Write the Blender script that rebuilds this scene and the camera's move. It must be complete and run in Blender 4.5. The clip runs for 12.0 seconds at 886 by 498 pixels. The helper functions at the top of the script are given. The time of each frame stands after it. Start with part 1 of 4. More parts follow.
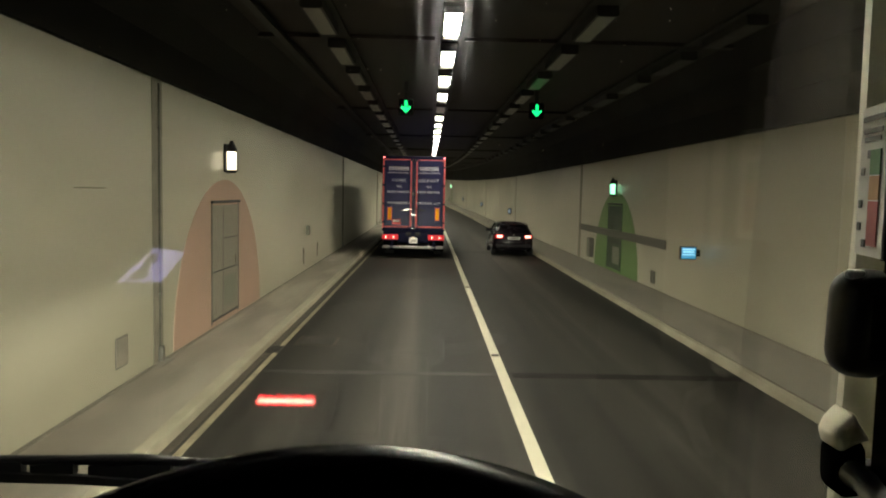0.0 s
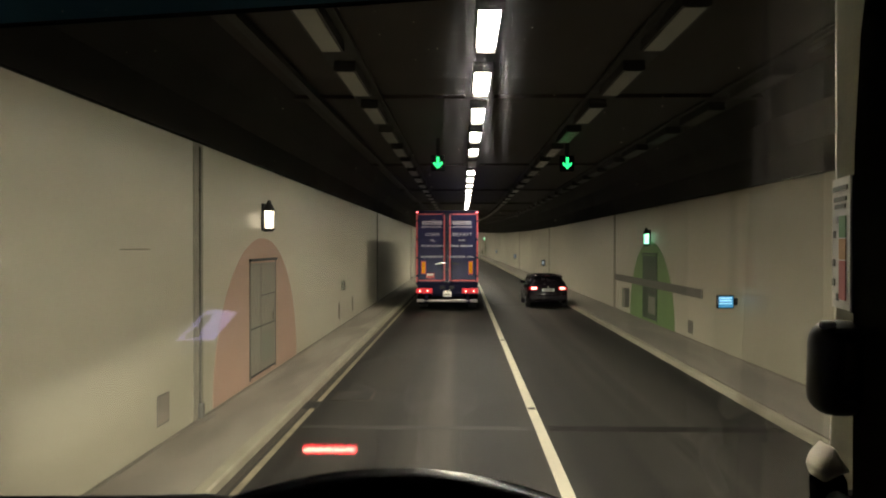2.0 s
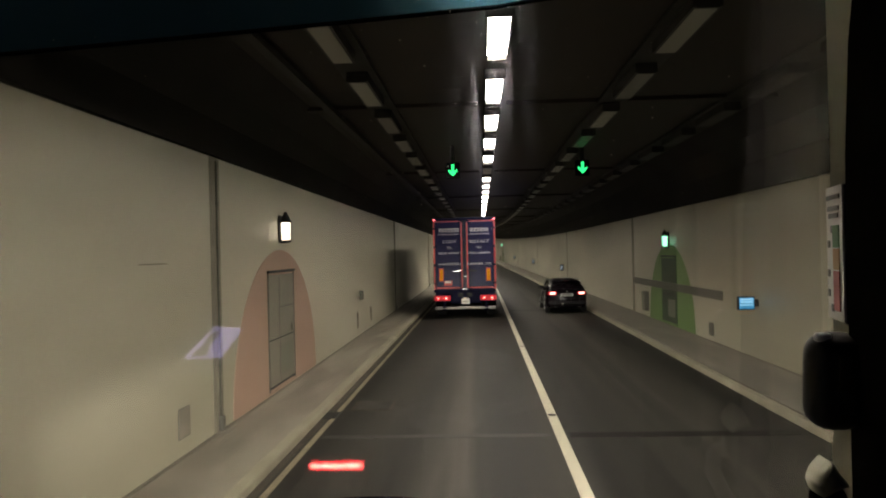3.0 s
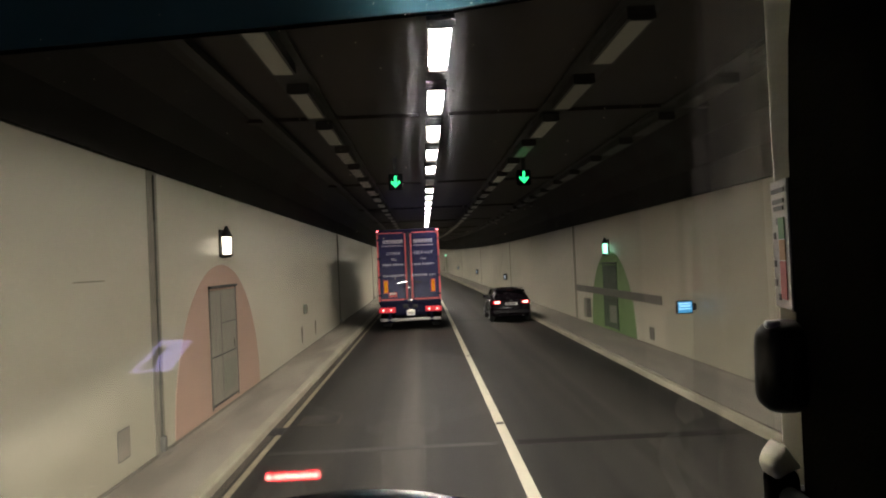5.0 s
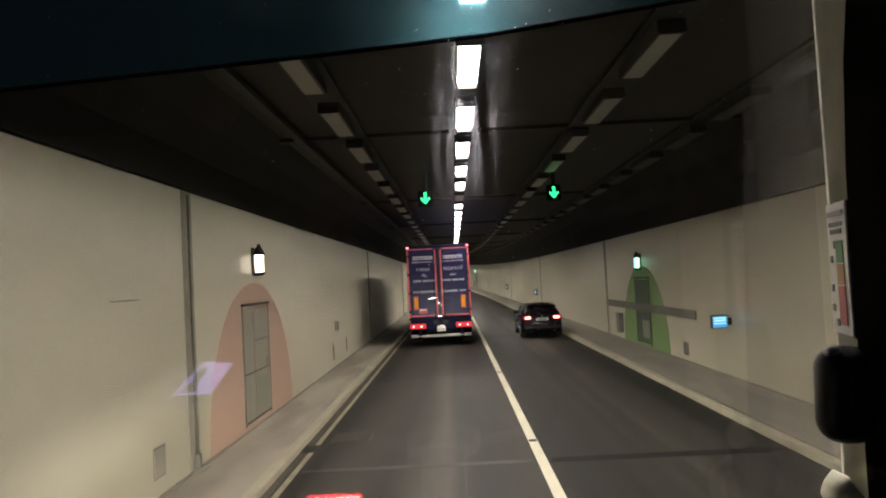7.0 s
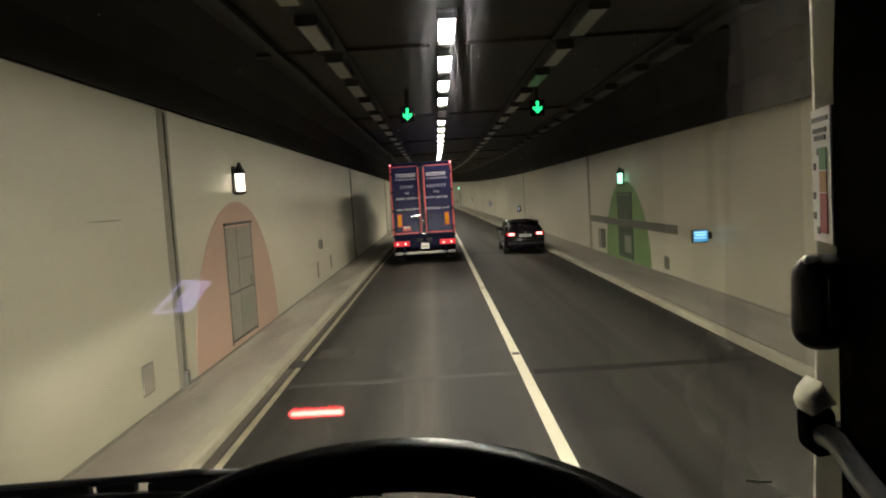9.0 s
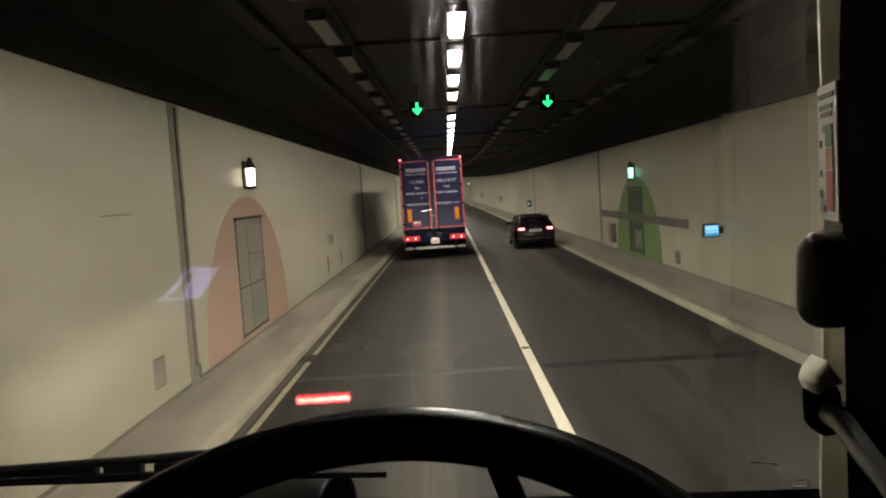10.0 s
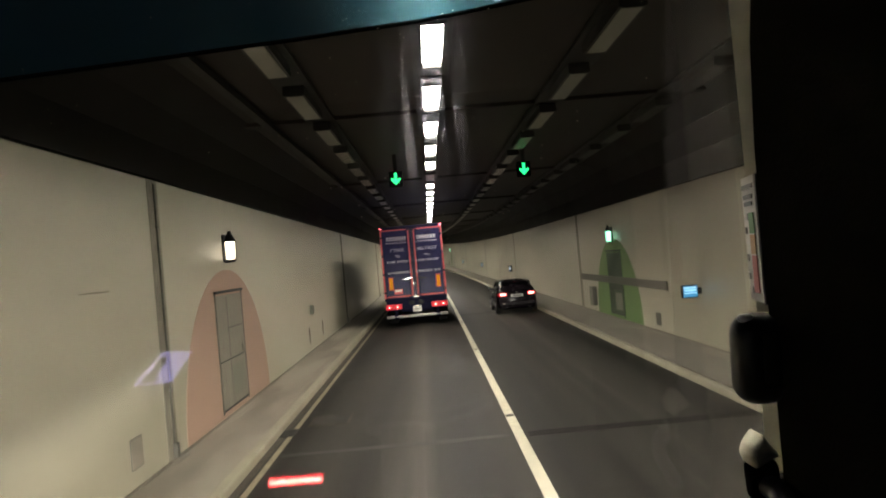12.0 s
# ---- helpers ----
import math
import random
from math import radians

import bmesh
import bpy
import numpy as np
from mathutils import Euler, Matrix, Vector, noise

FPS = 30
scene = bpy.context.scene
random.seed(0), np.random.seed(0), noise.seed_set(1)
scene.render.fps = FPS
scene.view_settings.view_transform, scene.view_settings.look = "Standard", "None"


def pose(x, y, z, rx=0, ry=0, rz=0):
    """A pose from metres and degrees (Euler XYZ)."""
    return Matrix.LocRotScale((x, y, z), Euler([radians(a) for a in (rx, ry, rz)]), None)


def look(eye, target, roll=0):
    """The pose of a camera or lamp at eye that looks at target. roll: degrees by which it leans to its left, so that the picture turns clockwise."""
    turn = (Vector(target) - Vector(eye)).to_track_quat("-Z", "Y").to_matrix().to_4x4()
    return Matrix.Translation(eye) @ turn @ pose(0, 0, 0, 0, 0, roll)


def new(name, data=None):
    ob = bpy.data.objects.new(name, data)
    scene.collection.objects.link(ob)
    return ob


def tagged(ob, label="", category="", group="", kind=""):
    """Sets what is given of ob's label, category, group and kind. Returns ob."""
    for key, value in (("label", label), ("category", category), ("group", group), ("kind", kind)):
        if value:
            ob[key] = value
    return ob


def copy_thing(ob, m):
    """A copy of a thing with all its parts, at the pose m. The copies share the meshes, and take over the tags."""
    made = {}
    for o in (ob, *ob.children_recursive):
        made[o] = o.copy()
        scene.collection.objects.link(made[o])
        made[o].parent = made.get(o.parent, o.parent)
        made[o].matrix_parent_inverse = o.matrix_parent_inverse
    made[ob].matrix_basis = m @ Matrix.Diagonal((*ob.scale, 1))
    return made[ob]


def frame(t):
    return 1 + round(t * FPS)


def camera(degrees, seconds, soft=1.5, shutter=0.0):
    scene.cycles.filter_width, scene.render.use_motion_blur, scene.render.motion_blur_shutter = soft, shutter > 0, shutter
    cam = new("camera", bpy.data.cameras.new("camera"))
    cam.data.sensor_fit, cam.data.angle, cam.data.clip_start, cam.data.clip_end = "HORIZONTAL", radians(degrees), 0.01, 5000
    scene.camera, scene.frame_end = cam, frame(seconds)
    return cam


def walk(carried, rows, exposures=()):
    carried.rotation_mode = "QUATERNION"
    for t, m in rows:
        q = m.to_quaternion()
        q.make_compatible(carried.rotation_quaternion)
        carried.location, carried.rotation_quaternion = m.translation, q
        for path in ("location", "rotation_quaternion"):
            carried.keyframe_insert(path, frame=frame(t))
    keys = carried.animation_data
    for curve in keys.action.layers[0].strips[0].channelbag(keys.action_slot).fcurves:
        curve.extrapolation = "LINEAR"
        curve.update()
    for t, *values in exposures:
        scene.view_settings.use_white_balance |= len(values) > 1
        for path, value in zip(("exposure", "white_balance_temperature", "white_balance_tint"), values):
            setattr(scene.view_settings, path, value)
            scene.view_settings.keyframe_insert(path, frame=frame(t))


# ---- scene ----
cam = camera(61.0, 12.0, soft=1.9)
PATH = [
    (0, -0.021, 0.110, 2.680, 85.73, -1.25, -1.06),
    (0.5, -0.009, 0.078, 2.673, 86.77, -1.84, -1.22),
    (1, 0.010, 0.009, 2.711, 87.42, -0.17, -0.75),
    (1.5, -0.000, 0.009, 2.696, 88.54, 0.25, -0.29),
    (2, -0.014, -0.014, 2.697, 89.74, -0.05, 1.48),
    (2.5, 0.020, -0.013, 2.710, 89.98, 1.63, 3.23),
    (4.5, 0.012, 0.006, 2.701, 91.56, 0.66, -0.33),
    (5, -0.001, -0.015, 2.696, 91.03, 2.50, -1.43),
    (5.5, 0.026, -0.036, 2.706, 91.68, 3.83, -2.96),
    (6, -0.021, -0.055, 2.717, 92.77, 2.33, -2.31),
    (6.5, -0.028, -0.017, 2.709, 92.52, 2.29, 0.31),
    (8.5, 0.017, 0.002, 2.717, 91.71, 4.10, 0.56),
    (9, -0.013, 0.012, 2.703, 85.97, 3.51, -0.43),
    (9.5, 0.006, -0.003, 2.690, 84.21, 3.05, -0.30),
    (10, -0.006, 0.012, 2.684, 85.66, 3.58, 0.35),
    (10.5, -0.004, 0.005, 2.703, 85.94, 3.47, 0.32),
    (11, 0.010, 0.001, 2.692, 86.38, 2.86, -0.23),
    (11.5, 0.013, -0.008, 2.689, 89.47, 4.12, -0.73),
    (12, 0.029, -0.037, 2.710, 90.63, 5.03, -1.06),
]
EXPOSURES = [
    (0.0, 0.25, 6600, 2), (0.5, 0.37, 6600, 2), (1.0, 0.13, 6500, 3), (1.5, 0.45, 6600, 6), (2.0, 0.25, 6600, 8), (2.5, -0.10, 6500, 12),
    (4.5, 0.36, 6400, 12), (5.0, 0.34, 6200, 15), (5.5, 0.40, 6200, 15), (6.0, 0.35, 6200, 15), (6.5, 0.57, 6200, 15),
    (8.5, 0.45, 6300, 17), (9.0, 0.45, 6400, 9), (9.5, 0.25, 6400, 10), (10.0, 0.35, 6400, 12), (10.5, 0.00, 6300, 15), (11.0, 0.15, 6300, 15), (11.5, 0.15, 6300, 14), (12.0, 0.45, 6300, 12)]
walk(cam, [(t, pose(*r)) for t, *r in PATH], EXPOSURES)

# ---- world and large lights ----
world = bpy.data.worlds.new("world")
scene.world = world
world.use_nodes = True
world.node_tree.nodes["Background"].inputs[0].default_value = (0.02, 0.02, 0.02, 1)
world.node_tree.nodes["Background"].inputs[1].default_value = 0.2
scene.view_settings.exposure = 0.0
LAMP_GLOW = 79.0
HEADLIGHT_WATTS = 7200.0


def headlight(x, z, watts, aim, spread):
    data = bpy.data.lights.new("headlight_beam", "SPOT")
    data.energy, data.color = watts, (1.0, 0.93, 0.80)
    data.spot_size, data.spot_blend, data.shadow_soft_size = radians(spread), 1.0, 0.010
    ob = new("headlight_beam", data)
    ob.matrix_world = look((x, 1.45, z), aim)
    return ob


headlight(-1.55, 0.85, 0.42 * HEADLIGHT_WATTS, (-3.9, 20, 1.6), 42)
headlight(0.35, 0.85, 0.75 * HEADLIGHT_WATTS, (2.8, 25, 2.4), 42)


# ---- materials ----
def rgb(c):
    return (*c, 1.0) if len(c) == 3 else c


def mat(name, color, rough=0.6, metal=0.0, spread=0.25, scale=4.0, grain=60.0, bump=0.15, dark=None, coat=0.0, stretch=(1, 1, 1), per_object=0.0, spec=0.5, patchy=0.0):
    """Principled surface with stains at one scale, grain at a second, and fine relief."""
    m = bpy.data.materials.new(name)
    m.use_nodes = True
    nt = m.node_tree
    bsdf = nt.nodes["Principled BSDF"]
    coord = nt.nodes.new("ShaderNodeTexCoord")
    mapping = nt.nodes.new("ShaderNodeMapping")
    mapping.inputs["Scale"].default_value = stretch
    nt.links.new(coord.outputs["Object"], mapping.inputs["Vector"])
    big, fine = nt.nodes.new("ShaderNodeTexNoise"), nt.nodes.new("ShaderNodeTexNoise")
    big.inputs["Scale"].default_value, big.inputs["Detail"].default_value = scale, 6
    fine.inputs["Scale"].default_value, fine.inputs["Detail"].default_value = grain, 4
    for n in (big, fine):
        nt.links.new(mapping.outputs[0], n.inputs["Vector"])
    ramp = nt.nodes.new("ShaderNodeValToRGB")
    lo = dark if dark else tuple(v * (1 - spread) for v in color)
    ramp.color_ramp.elements[0].position, ramp.color_ramp.elements[0].color = 0.32 + patchy, rgb(lo)
    ramp.color_ramp.elements[1].position, ramp.color_ramp.elements[1].color = 0.68 - patchy, rgb(color)
    nt.links.new(big.outputs["Fac"], ramp.inputs[0])
    mix = nt.nodes.new("ShaderNodeMix")
    mix.data_type, mix.blend_type = "RGBA", "MULTIPLY"
    mix.inputs["Factor"].default_value = spread
    nt.links.new(ramp.outputs[0], mix.inputs["A"])
    nt.links.new(fine.outputs["Color"], mix.inputs["B"])
    hsv = nt.nodes.new("ShaderNodeHueSaturation")
    hsv.inputs["Saturation"].default_value = 1.0
    nt.links.new(mix.outputs["Result"], hsv.inputs["Color"])
    grey = nt.nodes.new("ShaderNodeRGBToBW")
    nt.links.new(fine.outputs["Color"], grey.inputs[0])
    nt.links.new(grey.outputs[0], mix.inputs["B"])
    if per_object:
        info = nt.nodes.new("ShaderNodeObjectInfo")
        span = nt.nodes.new("ShaderNodeMapRange")
        span.inputs["To Min"].default_value, span.inputs["To Max"].default_value = 1 - per_object, 1 + per_object
        nt.links.new(info.outputs["Random"], span.inputs["Value"])
        nt.links.new(span.outputs[0], hsv.inputs["Value"])
    nt.links.new(hsv.outputs[0], bsdf.inputs["Base Color"])
    vary = nt.nodes.new("ShaderNodeMapRange")
    vary.inputs["To Min"].default_value, vary.inputs["To Max"].default_value = rough * 0.75, min(rough * 1.25, 1)
    nt.links.new(big.outputs["Fac"], vary.inputs["Value"])
    nt.links.new(vary.outputs[0], bsdf.inputs["Roughness"])
    bsdf.inputs["Metallic"].default_value = metal
    bsdf.inputs["Specular IOR Level"].default_value = spec
    bsdf.inputs["Coat Weight"].default_value = coat
    if bump:
        b = nt.nodes.new("ShaderNodeBump")
        b.inputs["Strength"].default_value, b.inputs["Distance"].default_value = bump, 0.004
        nt.links.new(fine.outputs["Fac"], b.inputs["Height"])
        nt.links.new(b.outputs[0], bsdf.inputs["Normal"])
    return m


def glow(name, color, strength):
    m = bpy.data.materials.new(name)
    m.use_nodes = True
    b = m.node_tree.nodes["Principled BSDF"]
    b.inputs["Base Color"].default_value = rgb(tuple(0.5 * c for c in color))
    b.inputs["Emission Color"].default_value = rgb(color)
    b.inputs["Emission Strength"].default_value = strength
    return m


def clear(name, tint, gloss, rough=0.02, haze=0.0, haze_color=(0.5, 0.5, 0.5), blur=0.0, blur_color=(1, 1, 1), blur_rough=0.5):
    """A clear sheet: lets light straight through, tinted, with some mirror gloss and dust."""
    m = bpy.data.materials.new(name)
    m.use_nodes = True
    nt = m.node_tree
    nt.nodes.remove(nt.nodes["Principled BSDF"])
    out = nt.nodes["Material Output"]
    t, g, mx = nt.nodes.new("ShaderNodeBsdfTransparent"), nt.nodes.new("ShaderNodeBsdfGlossy"), nt.nodes.new("ShaderNodeMixShader")
    t.inputs[0].default_value = rgb(tint)
    g.inputs["Roughness"].default_value = rough
    mx.inputs[0].default_value = gloss
    nt.links.new(t.outputs[0], mx.inputs[1])
    nt.links.new(g.outputs[0], mx.inputs[2])
    last = mx
    if blur:
        rf, m3 = nt.nodes.new("ShaderNodeBsdfRefraction"), nt.nodes.new("ShaderNodeMixShader")
        rf.inputs["Color"].default_value = rgb(blur_color)
        rf.inputs["Roughness"].default_value, rf.inputs["IOR"].default_value = blur_rough, 1.12
        m3.inputs[0].default_value = blur
        nt.links.new(last.outputs[0], m3.inputs[1])
        nt.links.new(rf.outputs[0], m3.inputs[2])
        last = m3
    if haze:
        d, m2, tx = nt.nodes.new("ShaderNodeBsdfTranslucent"), nt.nodes.new("ShaderNodeMixShader"), nt.nodes.new("ShaderNodeTexNoise")
        mul = nt.nodes.new("ShaderNodeMath")
        mul.operation = "MULTIPLY"
        mul.inputs[1].default_value = haze * 2
        tx.inputs["Scale"].default_value, tx.inputs["Detail"].default_value = 40, 6
        d.inputs[0].default_value = rgb(haze_color)
        nt.links.new(tx.outputs["Fac"], mul.inputs[0])
        nt.links.new(mul.outputs[0], m2.inputs[0])
        nt.links.new(last.outputs[0], m2.inputs[1])
        nt.links.new(d.outputs[0], m2.inputs[2])
        last = m2
    nt.links.new(last.outputs[0], out.inputs["Surface"])
    return m


M_WALL = mat("cream_wall_panel", (0.68, 0.65, 0.515), 0.40, spread=0.16, scale=0.7, grain=7, bump=0, per_object=0.06, dark=(0.44, 0.415, 0.31), stretch=(1, 0.10, 0.40), patchy=0.06)
M_JOINT = mat("wall_joint", (0.24, 0.23, 0.18), 0.8)
M_SEAL = mat("grey_joint_seal", (0.37, 0.35, 0.275), 0.8, spread=0.3)
M_DIRT = mat("dark_wall_foot_dirt", (0.31, 0.285, 0.225), 0.9, spread=0.4, scale=1.5, stretch=(1, 0.2, 1))
# near-black base colour, much darker than the ceiling's
M_UPPER = mat("dark_concrete", (0.0095, 0.0072, 0.0056), 0.9, spread=0.4, scale=0.6, grain=12, bump=0.3)
M_CEIL = mat("sooty_ceiling", (0.043, 0.034, 0.028), 0.9, spread=0.45, scale=0.35, grain=9, bump=0.3, stretch=(1, 0.3, 1))
M_ROAD = mat("worn_asphalt", (0.122, 0.115, 0.097), 0.62, spec=0.15, spread=0.6, scale=1.5, grain=45, bump=0.3, stretch=(1, 0.012, 1), dark=(0.040, 0.038, 0.032), patchy=0.08)
M_FOOT = mat("footway_concrete", (0.38, 0.35, 0.285), 0.8, spread=0.28, scale=1.1, grain=24, bump=0.3, stretch=(1.4, 0.3, 1), dark=(0.25, 0.225, 0.18), patchy=0.08)
M_FOOT_DARK = mat("dirty_footway_concrete", (0.35, 0.325, 0.27), 0.8, spread=0.3, scale=1.1, grain=24, bump=0.3, stretch=(1.4, 0.3, 1))
M_KERB = mat("kerb_concrete", (0.50, 0.46, 0.34), 0.75, spread=0.3, scale=2, grain=40, bump=0.3)
M_GUTTER = mat("gutter_dirt", (0.095, 0.08, 0.06), 0.9, spread=0.3, scale=2, grain=40)


def worn_tracks(m, centres, half, low):
    """Darken a road surface in the wheel tracks, leaving paler bands along the lane centres."""
    nt = m.node_tree
    bsdf = nt.nodes["Principled BSDF"]
    source = bsdf.inputs["Base Color"].links[0].from_socket
    coord = nt.nodes.new("ShaderNodeTexCoord")
    drift = nt.nodes.new("ShaderNodeTexNoise")
    drift.inputs["Scale"].default_value, drift.inputs["Detail"].default_value = 1.0, 3
    squeeze = nt.nodes.new("ShaderNodeMapping")
    squeeze.inputs["Scale"].default_value = (1.6, 0.10, 1)
    nt.links.new(coord.outputs["Object"], squeeze.inputs["Vector"])
    nt.links.new(squeeze.outputs[0], drift.inputs["Vector"])
    axes = nt.nodes.new("ShaderNodeSeparateXYZ")
    nt.links.new(coord.outputs["Object"], axes.inputs[0])
    wander = nt.nodes.new("ShaderNodeMath")
    wander.operation = "MULTIPLY_ADD"
    wander.inputs[1].default_value = 0.9
    nt.links.new(drift.outputs["Fac"], wander.inputs[0])
    nt.links.new(axes.outputs["X"], wander.inputs[2])
    total = None
    for c in centres:
        band = nt.nodes.new("ShaderNodeMath")
        band.operation = "SUBTRACT"
        band.inputs[1].default_value = c + 0.45
        nt.links.new(wander.outputs[0], band.inputs[0])
        away = nt.nodes.new("ShaderNodeMath")
        away.operation = "ABSOLUTE"
        nt.links.new(band.outputs[0], away.inputs[0])
        fade = nt.nodes.new("ShaderNodeMapRange")
        fade.interpolation_type = "SMOOTHERSTEP"
        fade.inputs["From Min"].default_value, fade.inputs["From Max"].default_value = 0.0, half
        fade.inputs["To Min"].default_value, fade.inputs["To Max"].default_value = 1.0, 0.0
        nt.links.new(away.outputs[0], fade.inputs["Value"])
        if total:
            top = nt.nodes.new("ShaderNodeMath")
            top.operation = "MAXIMUM"
            nt.links.new(total, top.inputs[0])
            nt.links.new(fade.outputs[0], top.inputs[1])
            total = top.outputs[0]
        else:
            total = fade.outputs[0]
    span = nt.nodes.new("ShaderNodeMapRange")
    span.inputs["To Min"].default_value, span.inputs["To Max"].default_value = low, 1.12
    nt.links.new(total, span.inputs["Value"])
    hsv = nt.nodes.new("ShaderNodeHueSaturation")
    nt.links.new(source, hsv.inputs["Color"])
    nt.links.new(span.outputs[0], hsv.inputs["Value"])
    nt.links.new(hsv.outputs[0], bsdf.inputs["Base Color"])


worn_tracks(M_ROAD, (-0.25, 3.05), 0.62, 0.58)
M_TAR = mat("tar_joint_filler", (0.030, 0.028, 0.024), 0.75, spread=0.5, scale=2.5, grain=40, bump=0.3, spec=0.15)
M_FADED = mat("pale_joint_filler", (0.085, 0.081, 0.068), 0.7, spread=0.6, scale=2.5, grain=40, bump=0.3, patchy=0.05)
M_LINE = mat("cream_road_paint", (0.80, 0.76, 0.58), 0.6, spread=0.18, scale=3, grain=25, bump=0.3, stretch=(2, 0.6, 1))
M_EDGE = mat("yellow_edge_paint", (0.46, 0.40, 0.26), 0.7, spread=0.4, scale=2, grain=30, bump=0.3)
M_TRAY = mat("dark_galvanised_tray", (0.035, 0.033, 0.03), 0.7, metal=0.2)
M_HOUSING = mat("dark_lamp_housing", (0.045, 0.043, 0.04), 0.6, metal=0.3)
M_DIFF_OFF = mat("unlit_diffuser", (0.34, 0.33, 0.28), 0.45, spread=0.25, scale=3, per_object=0.2, bump=0)
# base colour far darker than that of the other unlit diffusers
M_DIFF_DARK = mat("dark_diffuser", (0.05, 0.047, 0.04), 0.6, spread=0.3, scale=3, per_object=0.25, bump=0)
M_DIFF_ON = glow("lit_diffuser", (1.0, 0.90, 0.755), LAMP_GLOW)
M_RED_ARCH = mat("salmon_red_paint", (0.55, 0.375, 0.285), 0.6, spread=0.12, scale=1.5, grain=25, bump=0.05)
M_GREEN_ARCH = mat("leaf_green_paint", (0.20, 0.33, 0.12), 0.6, spread=0.15, scale=1.5, grain=25, bump=0.05)
M_DOOR_GREY = mat("grey_door_paint", (0.33, 0.315, 0.255), 0.6, spread=0.2, bump=0.02)
M_DOOR_GREEN = mat("dark_green_door_paint", (0.045, 0.085, 0.04), 0.5, spread=0.2, bump=0.05)
M_BOX = mat("grey_green_box", (0.27, 0.28, 0.22), 0.6, spread=0.2, bump=0.1)
M_BAND = mat("grey_metal_band", (0.17, 0.165, 0.14), 0.6, metal=0.2, spread=0.2)
M_BLACK = mat("black_plastic", (0.012, 0.012, 0.013), 0.5, spread=0.3, bump=0.1)
M_LEATHER = mat("black_wheel_leather", (0.004, 0.004, 0.005), 0.24, spread=0.3, grain=300, bump=0.1, spec=0.22)
M_BEIGE = mat("beige_trim_plastic", (0.74, 0.71, 0.58), 0.65, spread=0.12, grain=200, bump=0.15)
M_GREY_TUBE = mat("satin_grey_tube", (0.42, 0.42, 0.44), 0.30, metal=0.6, bump=0.05)
M_RUBBER = mat("tyre_rubber", (0.018, 0.018, 0.018), 0.85, grain=80, bump=0.3)
M_STEEL = mat("dull_steel", (0.45, 0.45, 0.45), 0.35, metal=0.9, spread=0.2, bump=0.08)
M_GALV = mat("galvanised_steel", (0.66, 0.64, 0.60), 0.45, metal=0.35, spread=0.3, scale=8, bump=0.1)
M_NAVY = mat("navy_trailer_paint", (0.028, 0.028, 0.100), 0.30, spread=0.25, scale=2.5, grain=6, bump=0.25, spec=0.16)
M_NAVY_DARK = mat("navy_chassis_paint", (0.016, 0.017, 0.05), 0.7, spread=0.3, bump=0.1, spec=0.1)
M_RED_TAPE = mat("red_reflective_tape", (1.0, 0.22, 0.23), 0.8, spread=0.3, grain=9, bump=0.05, spec=0.05)
M_YELLOW = mat("amber_marker_board", (0.98, 0.42, 0.02), 0.8, spread=0.06, bump=0.03, spec=0.05)
M_WORD = mat("pale_lettering", (0.68, 0.68, 0.78), 0.8, spread=0.2, bump=0, spec=0.05)
M_WORD_BOLD = mat("bold_pale_lettering", (0.86, 0.86, 0.90), 0.8, spread=0.15, bump=0, spec=0.05)
M_WHITE = mat("white_plate", (0.88, 0.88, 0.84), 0.8, spread=0.06, bump=0, spec=0.1)
M_IRON = mat("dark_door_gear", (0.05, 0.05, 0.07), 0.7, spread=0.3, bump=0.05, spec=0.15)
# brightened steel for the gear where headlight glints are wanted
M_GEAR = mat("glinting_steel_gear", (0.62, 0.60, 0.62), 0.24, metal=0.85, spread=0.5, scale=9, bump=0.3)
M_CAR = mat("black_car_paint", (0.011, 0.008, 0.011), 0.26, spread=0.2, bump=0.0, spec=0.22)
M_CAR_GLASS = mat("dark_car_glass", (0.006, 0.006, 0.008), 0.06, spread=0.1, bump=0.0, coat=1.0)
M_CHROME = mat("bright_trim_metal", (0.75, 0.75, 0.76), 0.12, metal=1.0, spread=0.05, bump=0)
M_TAIL = glow("tail_lamp_glow", (1.0, 0.022, 0.04), 1.0)
M_TAIL_DIM = glow("dim_tail_lamp_glow", (1.0, 0.03, 0.05), 0.28)
M_TAIL_CORE = glow("tail_lamp_core", (1.0, 0.40, 0.33), 6.0)
M_MARKER = glow("red_marker_glow", (1.0, 0.10, 0.12), 14.0)
M_TAIL_LENS = mat("red_lamp_lens", (0.16, 0.008, 0.010), 0.2, spread=0.1, bump=0)
M_GREEN_LED = glow("green_led", (0.03, 1.0, 0.24), 1.8)
M_MARK_FACE = glow("dim_white_face", (0.72, 0.85, 1.0), 0.45)
M_SIGNAL = mat("matt_black_case", (0.004, 0.004, 0.004), 0.9, bump=0.05, spec=0.1)
M_DASH = mat("matt_black_dash", (0.0045, 0.0044, 0.0042), 0.9, bump=0.1, spec=0.0)
M_VENT = mat("dark_blue_grey_plastic", (0.030, 0.032, 0.036), 0.6, bump=0.05)
M_COVER = mat("dark_brown_pillar_cloth", (0.020, 0.017, 0.012), 0.95, grain=200, bump=0.15, spec=0.05)
M_BLUE_SIGN = glow("blue_white_sign_glow", (0.06, 0.33, 0.62), 0.75)
M_SIGN_WHITE = glow("white_sign_glow", (0.35, 0.72, 0.95), 1.0)
M_WARM = glow("warm_lamp_glow", (1.0, 0.84, 0.64), 4.0)
M_GREENISH = glow("green_white_lamp_glow", (0.36, 1.0, 0.60), 2.6)
